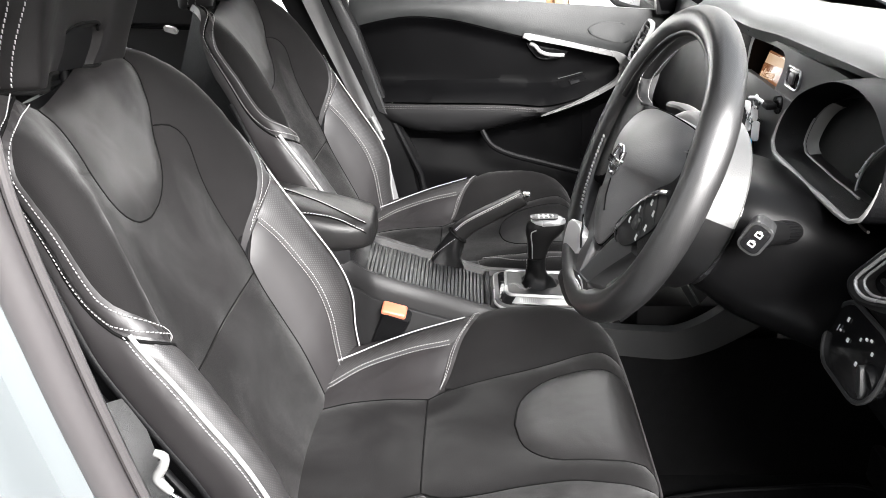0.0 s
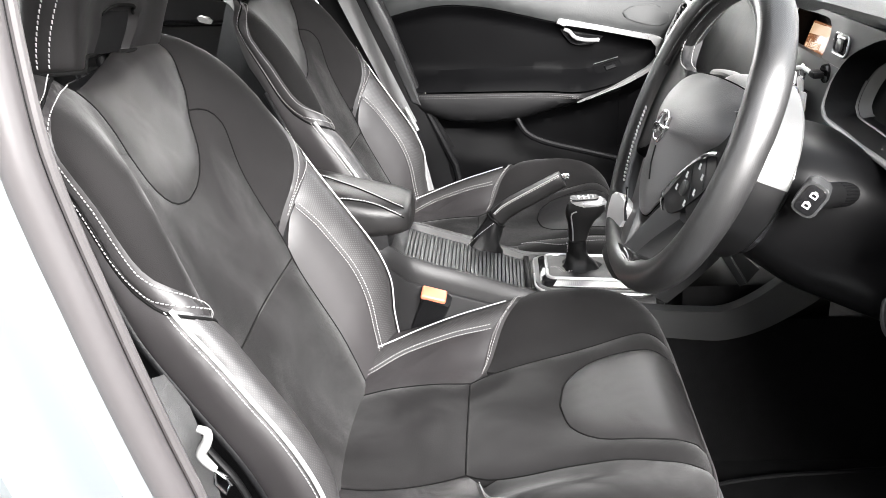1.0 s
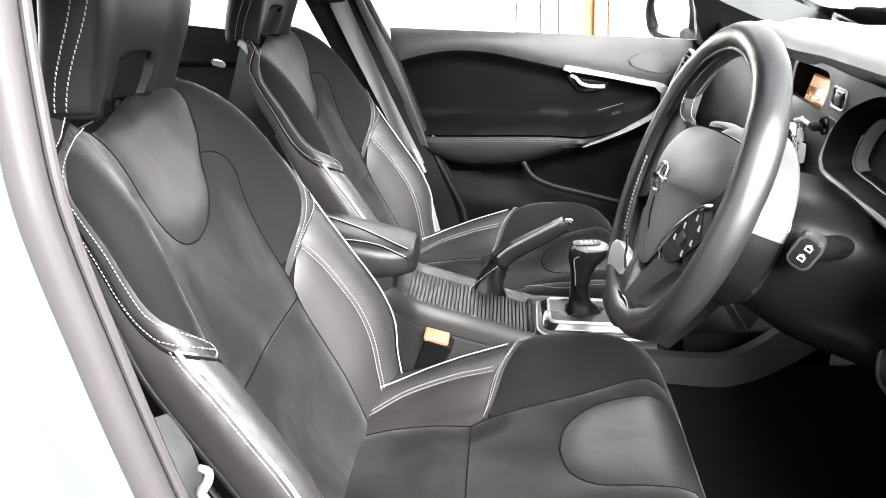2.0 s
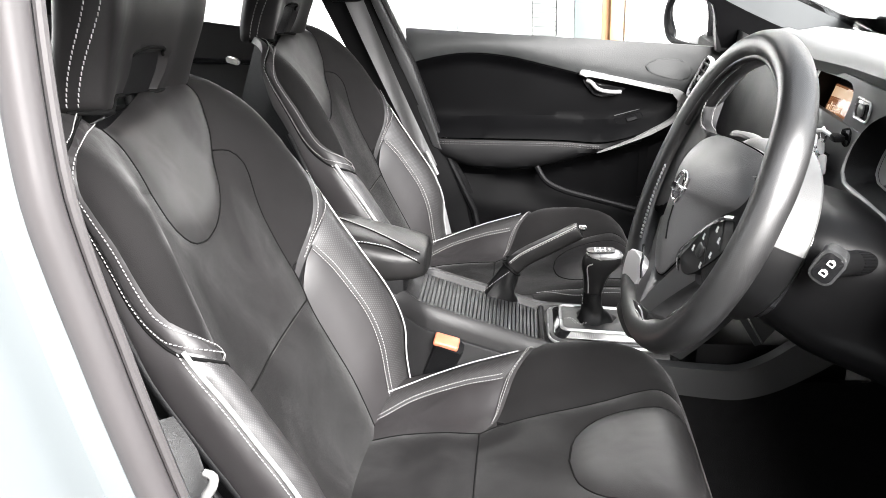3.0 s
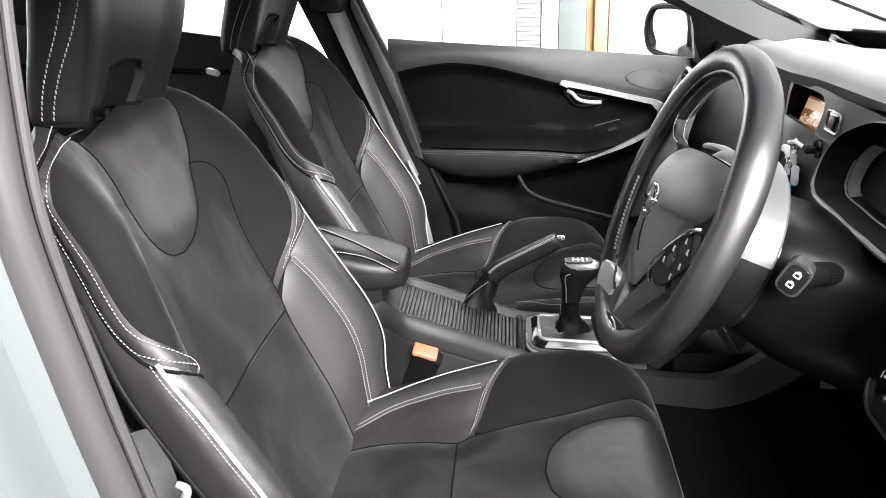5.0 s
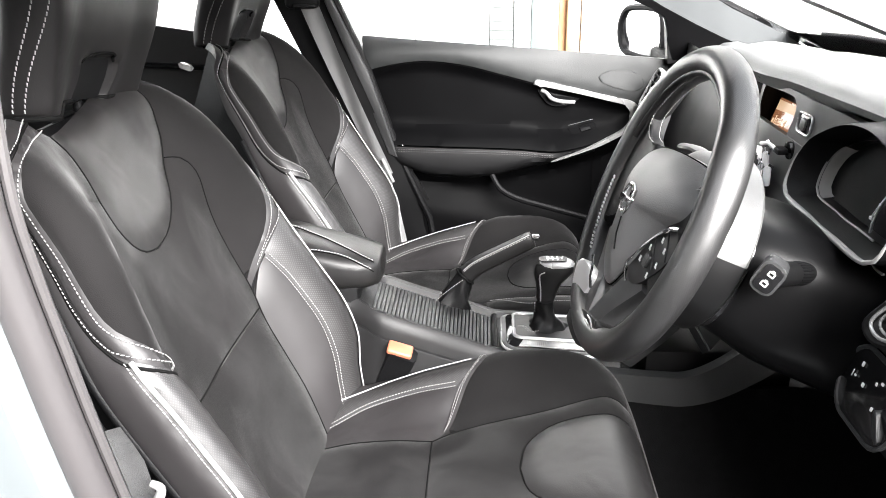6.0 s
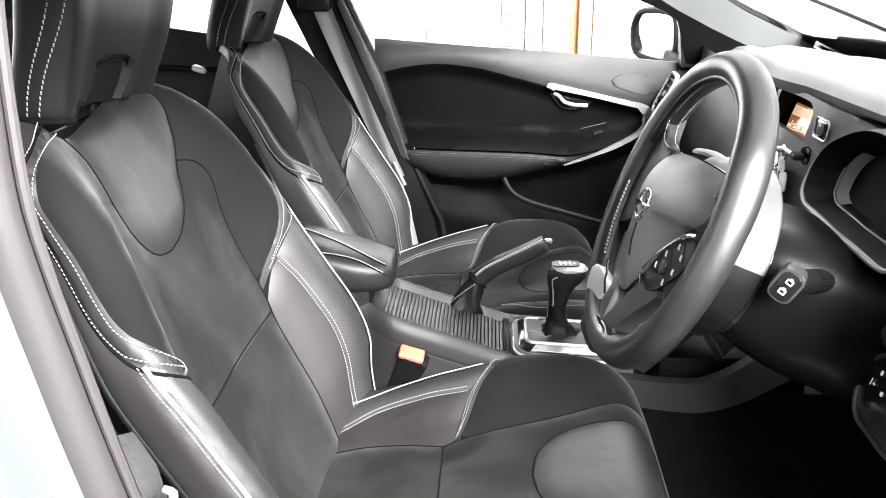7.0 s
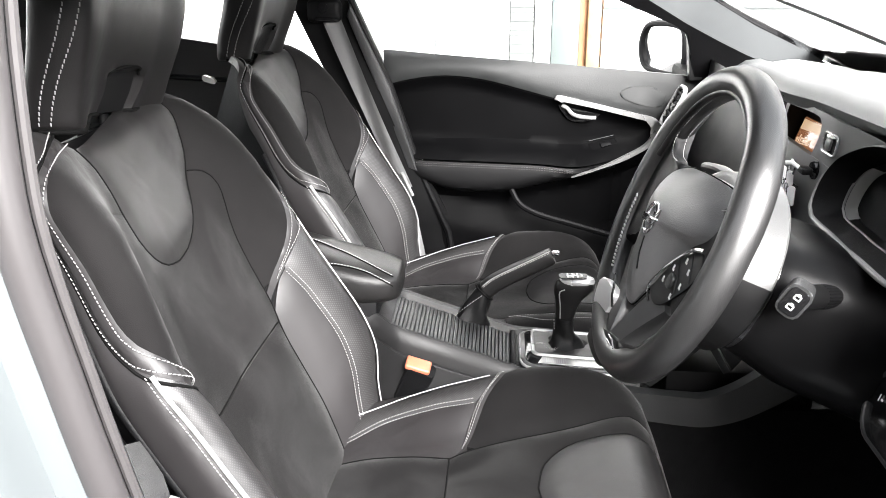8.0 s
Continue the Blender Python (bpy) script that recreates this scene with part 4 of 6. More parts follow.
mo = [tuple(p) for p in spline([(-.085, .045), (-.06, .064), (.0, .066), (.055, .056), (.078, .02), (.075, -.03), (.05, -.058), (-.03, -.066), (-.08, -.058), (-.092, -.02)], .012, True)]
part("housing", prism(mo, .075, lambda u, v, w: mirror_at(u, v, w - .075), .010, 3), GLOSS, mr, "gloss black housing")
part("rim", tube([mirror_at(u * .96, v * .95, .003) for u, v in mo], .0085, closed=True), HARD, mr)
part("glass", prism([(u * .90, v * .88) for u, v in mo], .004, lambda u, v, w: mirror_at(u, v, w), .001), MIRROR, mr, "mirror glass")
part("foot", box((.02, -.25, -.085), (.10, -.04, -.03), .012), DOORBLACK, mr)

# far seat belt
belt = thing("seat_belt", "grey seat belt hanging down the passenger's pillar", "seat belt", "seat belts")
rows = []
for t in np.linspace(0, 1, 18):
    z = 1.095 - .40 * t
    x = -.561 + .160 * t
    hw = .0185 - .003 * t
    rows.append([(x + hw * k, .628 + .016 * t - .010 * math.sin(math.pi * t) + .005 * math.sin(k * 2.2 + 5 * t), z + hw * k * .35) for k in np.linspace(-1, 1, 9)])
bm = grid_mesh(rows)
bmesh.ops.solidify(bm, geom=bm.faces[:], thickness=.0025)
part("webbing", bm, WEB, belt)
guide = part("guide", box((-.612, .606, 1.086), (-.536, .646, 1.136), .012, 3), HARD, belt, "black plastic belt guide")
part("guide_bolt", tube([(-.574, .604, 1.118), (-.574, .612, 1.118)], .011, sides=18), GLOSS, guide)
part("guide_slot", box((-.592, .602, 1.090), (-.540, .608, 1.098), .002), GLOSS, guide)
part("lower_strap", tube([(-.41, .635, .70), (-.385, .632, .60), (-.365, .63, .50), (-.35, .63, .38)], .018, flat=.12, sides=10, normal=(0, 1, 0)), WEB, belt)
part("pillar_hook", tube([(-.408, .628, .74), (-.382, .622, .685)], .004), PALE, belt)
# rear bench
rb = thing("rear_bench", "black rear bench behind the front seats", "rear seat")
rows = []
for y in np.linspace(-.66, .66, 23):
    e = .02 * abs(math.sin(y * 7.1)) + .03 * smooth(.55, .66, abs(y))
    rows.append([(-1.38, y, .40), (-1.34 + e, y, .62), (-1.25 - e, y, .64), (-1.24 - e, y, .80), (-1.29 - e, y, .95), (-1.33, y, .985 - e), (-1.40, y, .97 - e), (-1.42, y, .60)])
part("backrest", grid_mesh(rows, close_u=True, caps=True), LEATHER, rb)
rows = []
for y in np.linspace(-.66, .66, 23):
    e = .015 * abs(math.sin(y * 7.1))
    rows.append([(-1.32, y, .275), (-1.30, y, .56 - e), (-1.1, y, .545 - e), (-.90, y, .56 - e), (-.85 - e, y, .53), (-.84, y, .44), (-.87, y, .275)])
part("cushion", grid_mesh(rows, close_u=True, caps=True), LEATHER, rb)

# ---- centre console ----
con = thing("centre_console", "black centre console with ribbed shutter and silver gear surround", "console")
top_z = curve((-.66, -.40, -.345, -.293, -.201, -.150, -.064, .05, .12), (.70, .690, .672, .654, .624, .606, .596, .590, .588))
rows = []
for x in np.linspace(-.66, .056, 40):
    z = top_z(x)
    dip = .014 if x < -.145 else .006
    hw = .088 + .006 * smooth(-.15, -.10, x) - .026 * (1 - smooth(-.385, -.335, x))
    inner = hw - .024
    d = dip * smooth(-.37, -.355, x)
    sec = [(-hw - .008, .28), (-hw - .006, z - .06), (-hw - .002, z - .022), (-hw + .003, z - .006), (-hw + .010, z), (-inner - .005, z - .001), (-inner, z - d), (0, z - d), (inner, z - d), (inner + .005, z - .001), (hw - .010, z), (hw - .003, z - .006), (hw + .002, z - .022), (hw + .006, z - .06), (hw + .008, .28)]
    rows.append([(x, y, q) for y, q in sec])
part("body", grid_mesh(rows, close_u=True, caps=True), CONSOLE, con, "black grained console body")
for sgn in (-1, 1):
    rows = []
    for x in np.linspace(-.65, -.052, 24):
        y = .096 + .004 * smooth(-.15, -.10, x) - .026 * (1 - smooth(-.385, -.335, x))
        rows.append([(x, sgn * y, top_z(x) - .034), (x, sgn * (y + .005), top_z(x) - .035), (x, sgn * (y + .006), top_z(x) - .038), (x, sgn * (y + .006), .285), (x, sgn * y, .285)])
    part("side_panel", grid_mesh(rows, close_u=True, caps=True), CONSOLE, con, "black side panel")
# ribbed shutter
slats = []
for i in range(31):
    x = -.349 + i * .0064
    z = top_z(x) - .0125
    ang = math.atan2(top_z(x + .01) - top_z(x - .01), .02)
    if not slats:
        bm = box((-.0027, -.060, -.002), (.0027, .060, .0034), .0009, 2)
        ob = part("slat", bm, MID, con)
    else:
        ob = new("slat", slats[0].data)
        ob.parent = con
    ob.matrix_basis = Matrix.Translation((x, 0, z)) @ Matrix.Rotation(-ang, 4, "Y")
    slats.append(ob)
part("shutter_end", box((-.152, -.064, .596), (-.142, .064, .604), .003), HARD, con)
# gear surround
def gs(u, v, w):
    return (u, v, top_z(u) + w)


part("gear_frame", prism(round_poly(.190, .138, .024, 6, -.040, -.020), .011, gs, .005, 3), SPOKE, con, "satin dark gear surround")
part("frame_edge", tube([gs(u, v, .006) for u, v in round_poly(.191, .139, .024, 6, -.040, -.020)], .0024, closed=True), SILVER, con, "thin silver outer edge")
part("gear_plate", prism(round_poly(.176, .126, .018, 5, -.040, -.020), .0125, gs, .002), GLOSS, con, "gloss black inner frame")
strip = part("brushed_strip", prism([(-.108, -.080), (.046, -.080), (.046, -.056), (-.100, -.056)], .0140, gs, .001), BRUSHED, con, "brushed aluminium strip with fine ribs")
for i in range(40):
    x = -.094 + i * .0034
    part("rib", box((x, -.077, top_z(x) + .0136), (x + .0016, -.062, top_z(x) + .0147), 0), SILVER, strip)
part("inner_trim", tube([gs(u, v, .0145) for u, v in round_poly(.150, .094, .012, 5, -.040, -.006)], .0030, closed=True), SILVER, con, "thin bright frame")
part("gaiter_base", prism(round_poly(.146, .090, .010, 4, -.040, -.006), .0145, gs, .002), INSERT, con, "grey leather round the gaiter")
rows = []
for t in np.linspace(0, 1, 18):
    w = .024 * (1 - t) ** 4 + .019 - .004 * t
    d = .020 * (1 - t) ** 4 + .017 - .003 * t
    ring = []
    for q in np.linspace(0, 2 * math.pi, 40, endpoint=False):
        f = 1 + .10 * math.sin(q * 3 + t * 8) * math.sin(math.pi * min(1, t * 1.1)) + .05 * math.sin(q * 7 - t * 12) * (1 - t)
        ring.append((-.060 - .003 * t + w * math.cos(q) * f, -.002 + d * math.sin(q) * f, .604 + .055 * t + .003 * math.sin(q * 3 + 8 * t) * (1 - t)))
    rows.append(ring)
part("gaiter", grid_mesh(rows, close_u=True, caps=True), DOORHIDE, con, "creased black leather gaiter")
for k in (-.002, .002):
    part("gaiter_stitching", stitches([(np.array((-.108 + .034 * t + k, -.022 - .010 * t, .6185 - .004 * t + .004 * math.sin(t * 7))), np.array((-.1, -.3, .9))) for t in np.linspace(0, 1, 12)], .005, .0034), THREAD, con)
part("gaiter_stitching", stitches([(np.array((-.083 + .004 * math.sin(2.5 * t), -.006, .608 + .050 * t)), np.array((-.8, -.6, .0))) for t in np.linspace(0, 1, 12)], .005, .0034), THREAD, con)
# gear knob: a leaning pistol shape
lever_secs = [(-.0615, .655, .0145, .0125), (-.0610, .668, .0150, .0130), (-.0590, .682, .0165, .0140), (-.0560, .698, .0205, .0155), (-.0520, .709, .0260, .0168), (-.0490, .718, .0292, .0174), (-.0485, .726, .0290, .0172), (-.0485, .733, .0270, .0160), (-.0485, .739, .0220, .0130), (-.0485, .7415, .0140, .0080)]


def knob_ring(cx, cz, a, b, k=1.0):
    cz, a, b = (.655 + (cz - .655) * .87, a * 1.13, b * 1.1) if cz > .655 else (cz, a, b)
    return [(cx + k * a * np.sign(math.cos(q)) * abs(math.cos(q)) ** .8, .002 + k * b * np.sign(math.sin(q)) * abs(math.sin(q)) ** .8, cz + .05 * a * math.cos(q)) for q in np.linspace(0, 2 * math.pi, 28, endpoint=False)]


gk = part("gear_knob", grid_mesh([knob_ring(*r) for r in lever_secs], close_u=True, caps=True), ARMHIDE, con, "black leather gear knob with a silver cap")
part("knob_cap", grid_mesh([knob_ring(*r) for r in ((-.0440, .7310, .0250, .0155), (-.0440, .7322, .0262, .0166), (-.0450, .7360, .0258, .0160), (-.0465, .7400, .0236, .0142), (-.0475, .7435, .0170, .0100))], close_u=True, caps=True), SILVER, gk, "satin silver cap")
part("knob_strip", tube(spline([(-.0705, -.0112, .661), (-.0710, -.0118, .682), (-.0730, -.0136, .699), (-.0730, -.0156, .7105), (-.0650, -.0166, .7150)], .006), .0011, sides=8), SILVER, gk, "bright strip down the knob")
part("shift_plate", prism(round_poly(.043, .024, .008), .0015, lambda u, v, w: (-.0510 + u * 1.08, .001 + v, .7322 + .02 * u + w), 0), MID, gk, "gloss black gate plate")
bm = bmesh.new()
for u, v, a, b in ((-.010, .005, .0026, .006), (-.010, -.005, .0026, .006), (-.002, .005, .0026, .006), (-.002, -.005, .0026, .006), (.006, .005, .0026, .006), (.006, -.005, .0026, .006), (-.003, 0, .018, .0014), (.013, 0, .0022, .007)):
    join(bm, box((-.0500 + u - a / 2, .001 + v - b / 2, .7336 + .02 * u), (-.0500 + u + a / 2, .001 + v + b / 2, .7346 + .02 * u), 0))
part("gate_marks", bm, WHITEMARK, gk)
# hand brake beside the console
hb = thing("handbrake", "black leather handbrake lever with white stitching and bright button", "handbrake")
line = spline([(-.196, .070, .676), (-.182, .069, .689), (-.165, .068, .700), (-.145, .067, .711), (-.115, .066, .727), (-.082, .066, .7445)], .006)
rows = []
for i, p in enumerate(line):
    t = i / (len(line) - 1)
    d = Vector(line[min(i + 1, len(line) - 1)] - line[max(i - 1, 0)]).normalized()
    up_ = Vector((0, 1, 0)).cross(d).normalized()
    if up_.z < 0:
        up_ = -up_
    h_, w_ = .0160 - .0020 * t, .0145
    k_ = 1.0 if t < .985 else .93
    rows.append([tuple(Vector(p) + Vector((0, 1, 0)) * w_ * k_ * np.sign(math.cos(q)) * abs(math.cos(q)) ** .62 + up_ * h_ * k_ * np.sign(math.sin(q)) * abs(math.sin(q)) ** .62) for q in np.linspace(0, 2 * math.pi, 24, endpoint=False)])
part("grip", grid_mesh(rows, close_u=True, caps=True), ARMHIDE, hb, "black leather grip")
part("button", box((-.084, .060, .7440), (-.0705, .072, .7535), .003, 2), CHROME, hb, "bright release button")
part("seam", tube([tuple(p + np.array((-.006, -.0135, .0122))) for p in line], .0009, sides=6), THREAD, hb, "pale stitched seam")
part("stitching", stitches([(p + np.array((-.005, -.0146, .0102)), np.array((-.3, -.7, .6))) for p in line], .0055, .004, .0014), THREAD, hb)
rows = []
for t in np.linspace(0, 1, 14):
    ring = []
    cx, cz = -.243 + .047 * t, .580 + .098 * t
    for q in np.linspace(0, 2 * math.pi, 28, endpoint=False):
        f = 1 + .16 * math.sin(4 * q + 9 * t) * math.sin(math.pi * t) + .07 * math.sin(9 * q - 6 * t) * (1 - t)
        ring.append((cx + (.050 * (1 - t) ** 1.3 + .0150) * math.cos(q) * f * .8, .072 + (.022 * (1 - t) + .0138) * math.sin(q) * f, cz - .009 * math.cos(q) * t))
    rows.append(ring)
part("boot", grid_mesh(rows, close_u=True, caps=True), DOORHIDE, hb, "creased black leather boot")
part("collar", tube([(-.199 + .0145 * math.cos(q), .070 + .0145 * math.sin(q), .672 - .0130 * math.cos(q)) for q in np.linspace(0, 2 * math.pi, 28, endpoint=False)], .0016, closed=True), DARKPIPE, hb)
part("boot_stitching", stitches([(np.array((-.268 + .070 * t - .006 * math.sin(t * 3), .050 + .004 * t, .612 + .062 * t)), np.array((-.3, -.7, .6))) for t in np.linspace(0, 1, 14)], .006, .004), THREAD, hb)
part("bracket", box((-.30, .098, .28), (-.16, .118, .60), .004), HARD, hb)
# arm rest: a lid on a box
ar = thing("armrest_box", "black leather armrest lid with white stitching on its box", "armrest")


def lid_size(x):
    """Half width, top and foot of the lid at x."""
    t = (x + .70) / .365
    r = 1 - math.sqrt(1 - (max(0.0, t - .76) / .25) ** 2)
    return .070 - .034 * r, .800 - .045 * smooth(.35, 1, t) - .014 * r, .702 - .012 * smooth(0, 1, t) + .016 * r


def lid_top(x, y):
    hw, zt, zb = lid_size(x)
    c = min(.99, abs(y) / hw) ** (1 / .60)
    return (x, y, (zt + zb) / 2 + (zt - zb) / 2 * math.sqrt(1 - c * c) ** .62 + .0006)


def lid_side(x, z):
    hw, zt, zb = lid_size(x)
    d = min(.99, abs(z - (zt + zb) / 2) / ((zt - zb) / 2)) ** (1 / .62)
    return (x, -hw * math.sqrt(1 - d * d) ** .60 - .0006, z)


rows = []
for t, k in [(t, 1.0) for t in np.linspace(0, .985, 30)] + [(.993, .94), (.998, .84), (1.0, .70)]:
    x = -.70 + .365 * t
    hw, zt, zb = lid_size(x)
    rows.append([(x, k * hw * np.sign(math.cos(q)) * abs(math.cos(q)) ** .60, (zt + zb) / 2 + k * (zt - zb) / 2 * np.sign(math.sin(q)) * abs(math.sin(q)) ** .62) for q in np.linspace(0, 2 * math.pi, 56, endpoint=False)])
part("lid", grid_mesh(rows, close_u=True, caps=True), ARMHIDE, ar)
for pts, up_ in (([lid_top(x, y) for x, y in ((-.60, .006), (-.50, .002), (-.44, -.008), (-.395, -.028), (-.365, -.042), (-.345, -.046))], (0, -.2, 1.0)), ([lid_side(x, z) for x, z in ((-.60, .770), (-.46, .768), (-.42, .762), (-.39, .754), (-.365, .743), (-.345, .730))], (0, -1, .2))):
    line = spline(pts, .006)
    part("seam", tube([tuple(p) for p in line], .0010, sides=6), DARKPIPE, ar)
    part("stitching", stitches([(p + np.array((0, -.0006, .0030)), np.array(up_)) for p in line], .0052, .0038, .0015), THREAD, ar)
part("box", box((-.70, -.060, .50), (-.37, .060, .725), .012, 2), HARD, ar)
# buckle between seat and console
bk = thing("belt_buckle", "black belt buckle with an orange red button beside the seat", "buckle", at=(-.305, -.108, .602))
bk.rotation_euler = (radians(20), radians(17), 0)
part("body", prism(round_poly(.046, .028, .005), .075, lambda u, v, w: (u * .97 + .10 * w, v, w - .058 - .10 * u), .004, 2), HARD, bk)
part("button", box((-.0205, -.0125, .0150), (.0205, .0125, .0250), .0035, 3), BUCKLE, bk, "orange red release button")
part("stalk", tube([(-.002, 0, -.04), (-.008, -.03, -.18), (-.010, -.07, -.30)], .010, sides=8), HARD, bk)
# side of the tunnel sweeping up to the dashboard
tn = thing("tunnel_trim", "dark grey tunnel side trim sweeping up under the dashboard", "trim panel")
out = spline([(-.06, .592), (.007, .586), (.061, .580), (.115, .576), (.159, .576), (.202, .595), (.246, .628)], .012)
low = spline([(.310, .599), (.274, .572), (.217, .539), (.165, .524), (.12, .525), (.047, .533), (-.06, .538)], .012)
part("panel", prism([tuple(p) for p in out] + [tuple(p) for p in low], .022, lambda u, v, w: (u, -.092 - w, v), .007, 3), MID, tn)
part("lower_panel", box((-.056, -.108, .28), (.55, -.098, .555), .002), CARPET, tn, "black carpet")
# floating centre stack behind the wheel
cs = thing("centre_stack", "slim black centre stack below the screen", "centre stack")
rows = []
for t in np.linspace(0, 1, 12):
    x = .045 + .20 * t + .02 * math.sin(t * math.pi)
    z = .595 + .33 * t - .03 * math.sin(t * math.pi)
    w = .080 - .034 * smooth(.55, .85, t)
    rows.append([(x, -w - .005, z), (x - .006, -w, z + .006), (x - .008, 0, z + .008), (x - .006, w, z + .006), (x, w + .005, z), (x + .03, w, z - .02), (x + .03, -w, z - .02)])
part("panel", grid_mesh(rows, close_u=True, caps=True), MID, cs)
part("silver_edge", tube([(r[0][0] - .003, r[0][1] - .001, r[0][2] + .004) for r in rows], .003), HARD, cs)
part("stay", prism([(.147, .671), (.157, .675), (.196, .611), (.186, .606)], .010, lambda u, v, w: (u, -.080 - w, v), .002), MID, cs, "grey edge of the stack")
part("cheek", prism([(.160, .675), (.191, .688), (.186, .660), (.216, .634), (.199, .610)], .008, lambda u, v, w: (u, -.078 - w, v), .002), MID, cs)
part("stowage", box((.10, -.07, .28), (.34, .07, .60), .006), HARD, cs)

# ---- steering wheel ----
WC, WU, WLAT, WN = np.array((.0265, -.385, .954)), np.array((.3778, 0, .9259)), np.array((-.0366, .9992, .0150)), np.array((-.9251, -.0396, .3775))


def wp(l, u, n=0.0):
    """A point of the wheel: l across towards the passenger, u up the wheel, n out towards the driver."""
    return WC + WLAT * l + WU * u + WN * n


wheel = thing("steering_wheel", "black leather three spoke steering wheel with silver inlays", "steering wheel")
rows, R = [], .1725
for q in np.linspace(0, 2 * math.pi, 96, endpoint=False):
    # q from 12 o'clock; thumb rests at ten and two, the top a little flattened
    thumb = math.exp(-((abs(math.sin(q)) - .86) / .12) ** 2) * (math.cos(q) > .2)
    rr = .0178 + .0012 * thumb
    ring = []
    for k in np.linspace(0, 2 * math.pi, 20, endpoint=False):
        d, n = math.cos(k) * rr * (1.0 if math.cos(k) > 0 else 1.10), math.sin(k) * rr * 1.06
        rad = R + d - .0035 * smooth(.80, 1.0, math.cos(q)) + .0025 * math.exp(-((q - 4.0) / .45) ** 2)
        ring.append(wp(math.sin(q) * rad, math.cos(q) * rad, n))
    rows.append(ring)
bm = grid_mesh(rows, close_u=True, close_v=True)
uvl = bm.loops.layers.uv.new("UVMap")
bm.verts.index_update()
for f in bm.faces:
    ids = [lp.vert.index for lp in f.loops]
    wrap_v = max(i // 20 for i in ids) - min(i // 20 for i in ids) > 5
    wrap_u = max(i % 20 for i in ids) - min(i % 20 for i in ids) > 5
    for lp in f.loops:
        i, j = lp.vert.index // 20, lp.vert.index % 20
        lp[uvl].uv = ((i + (96 if wrap_v and i < 5 else 0)) * .0113, (j + (20 if wrap_u and j < 5 else 0)) * .0056)
part("rim", bm, GRIP, wheel, "black perforated leather rim")
# smooth leather bead round the inside of the rim
part("rim_bead", tube([wp(math.sin(q) * (R - .0165), math.cos(q) * (R - .0165) - .0030 * smooth(.80, 1.0, math.cos(q)), .0085) for q in np.linspace(radians(-75), radians(75), 60)], .0042, sides=10), ARMHIDE, wheel, "smooth leather bead")
# two seams along the inside of the rim, turning the corner on to the spokes
for sgn in (1, -1):
    for rad, n, drop in ((R - .0185, .0045, .0), (R - .0195, -.0085, .003)):
        arc = [(math.sin(q) * rad, math.cos(q) * rad) for q in np.linspace(radians(10), radians(58), 12)]
        path = spline(arc + [(.1335 - drop, .072), (.1265 - drop, .059 + drop), (.110, .0510 + drop), (.084, .0495 + drop)], .004)
        ln = []
        for k, p in enumerate(path):
            a, b = path[max(k - 1, 0)], path[min(k + 1, len(path) - 1)]
            t = (b - a) / max(np.linalg.norm(b - a), 1e-9)
            inward = np.array((-t[1], t[0]))
            if inward @ p > 0 and k < len(path) - 14:
                inward = -inward
            if k >= len(path) - 14:
                inward = np.array((0.0, 1.0))
            ln.append((wp(sgn * p[0], p[1], n) + .0012 * (WLAT * sgn * inward[0] + WU * inward[1]), .8 * (WLAT * sgn * inward[0] + WU * inward[1]) + .6 * WN * np.sign(n)))
        part("stitching", stitches(ln, .0046, .0038, .0013), THREAD, wheel)
    # lacing below the far spoke
    if sgn < 0:
        continue
    bm = bmesh.new()
    for q in np.linspace(radians(97), radians(134), 20):
        o = [wp(sgn * math.sin(q + .020 * k) * (R - .0160 - .0042 * k), math.cos(q + .020 * k) * (R - .0160 - .0042 * k), .0092 + .0004 * k) for k in (-1, 0, 1)]
        join(bm, tube(o, .0015, sides=6))
    part("lacing", bm, LACE, wheel)


def plate(name, outline, n0, n1, material, parent, label="", bevel=.004, step=.008, soft=True):
    """A plate on the wheel between two depths."""
    o = [tuple(p) for p in (spline(outline, step, True) if soft else outline)]
    return part(name, prism(o, n1 - n0, lambda u, v, w: wp(u, v, n0 + w), bevel, 3), material, parent, label)


# airbag cover: a domed shield
near_half = [(-.040, .0690), (-.085, .0715), (-.122, .0660), (-.143, .0470), (-.130, .0220), (-.0940, -.0010), (-.0700, -.0250), (-.0480, -.0550), (-.0270, -.0860), (-.0110, -.1060)]
far_half = [(.030, .0580), (.060, .0470), (.084, .0320), (.093, .0140), (.086, -.0060), (.0720, -.0250), (.0540, -.0550), (.0400, -.0860), (.0300, -.1060)]
hub_o = spline([(-.005, .0645)] + far_half + [(.010, -.1105)] + near_half[::-1], .006, True)
hub_c = np.array((0, -.008))
rows = []
for t in (0, .12, .25, .38, .50, .61, .71, .80, .87, .925, .965, .99, 1.0, 1.0, 1.0):
    h = .006 + .0245 * (1 - t ** 2.2) if len(rows) < 13 else .006 - .011 * (len(rows) - 12)
    rows.append([wp(*(hub_c + (np.array(p) - hub_c) * max(t, .02)), h - .014 * t ** 3 * smooth(.03, .12, -p[0])) for p in hub_o])
hub = part("airbag_cover", grid_mesh(rows[::-1], close_u=True, caps=True), AIRBAG, wheel, "domed grained black airbag cover")
part("cover_gap", tube([wp(p[0] * 1.008, p[1] * 1.008, .0040 - .014 * smooth(.03, .12, -p[0])) for p in hub_o], .0010, closed=True, sides=6), DARKPIPE, hub)
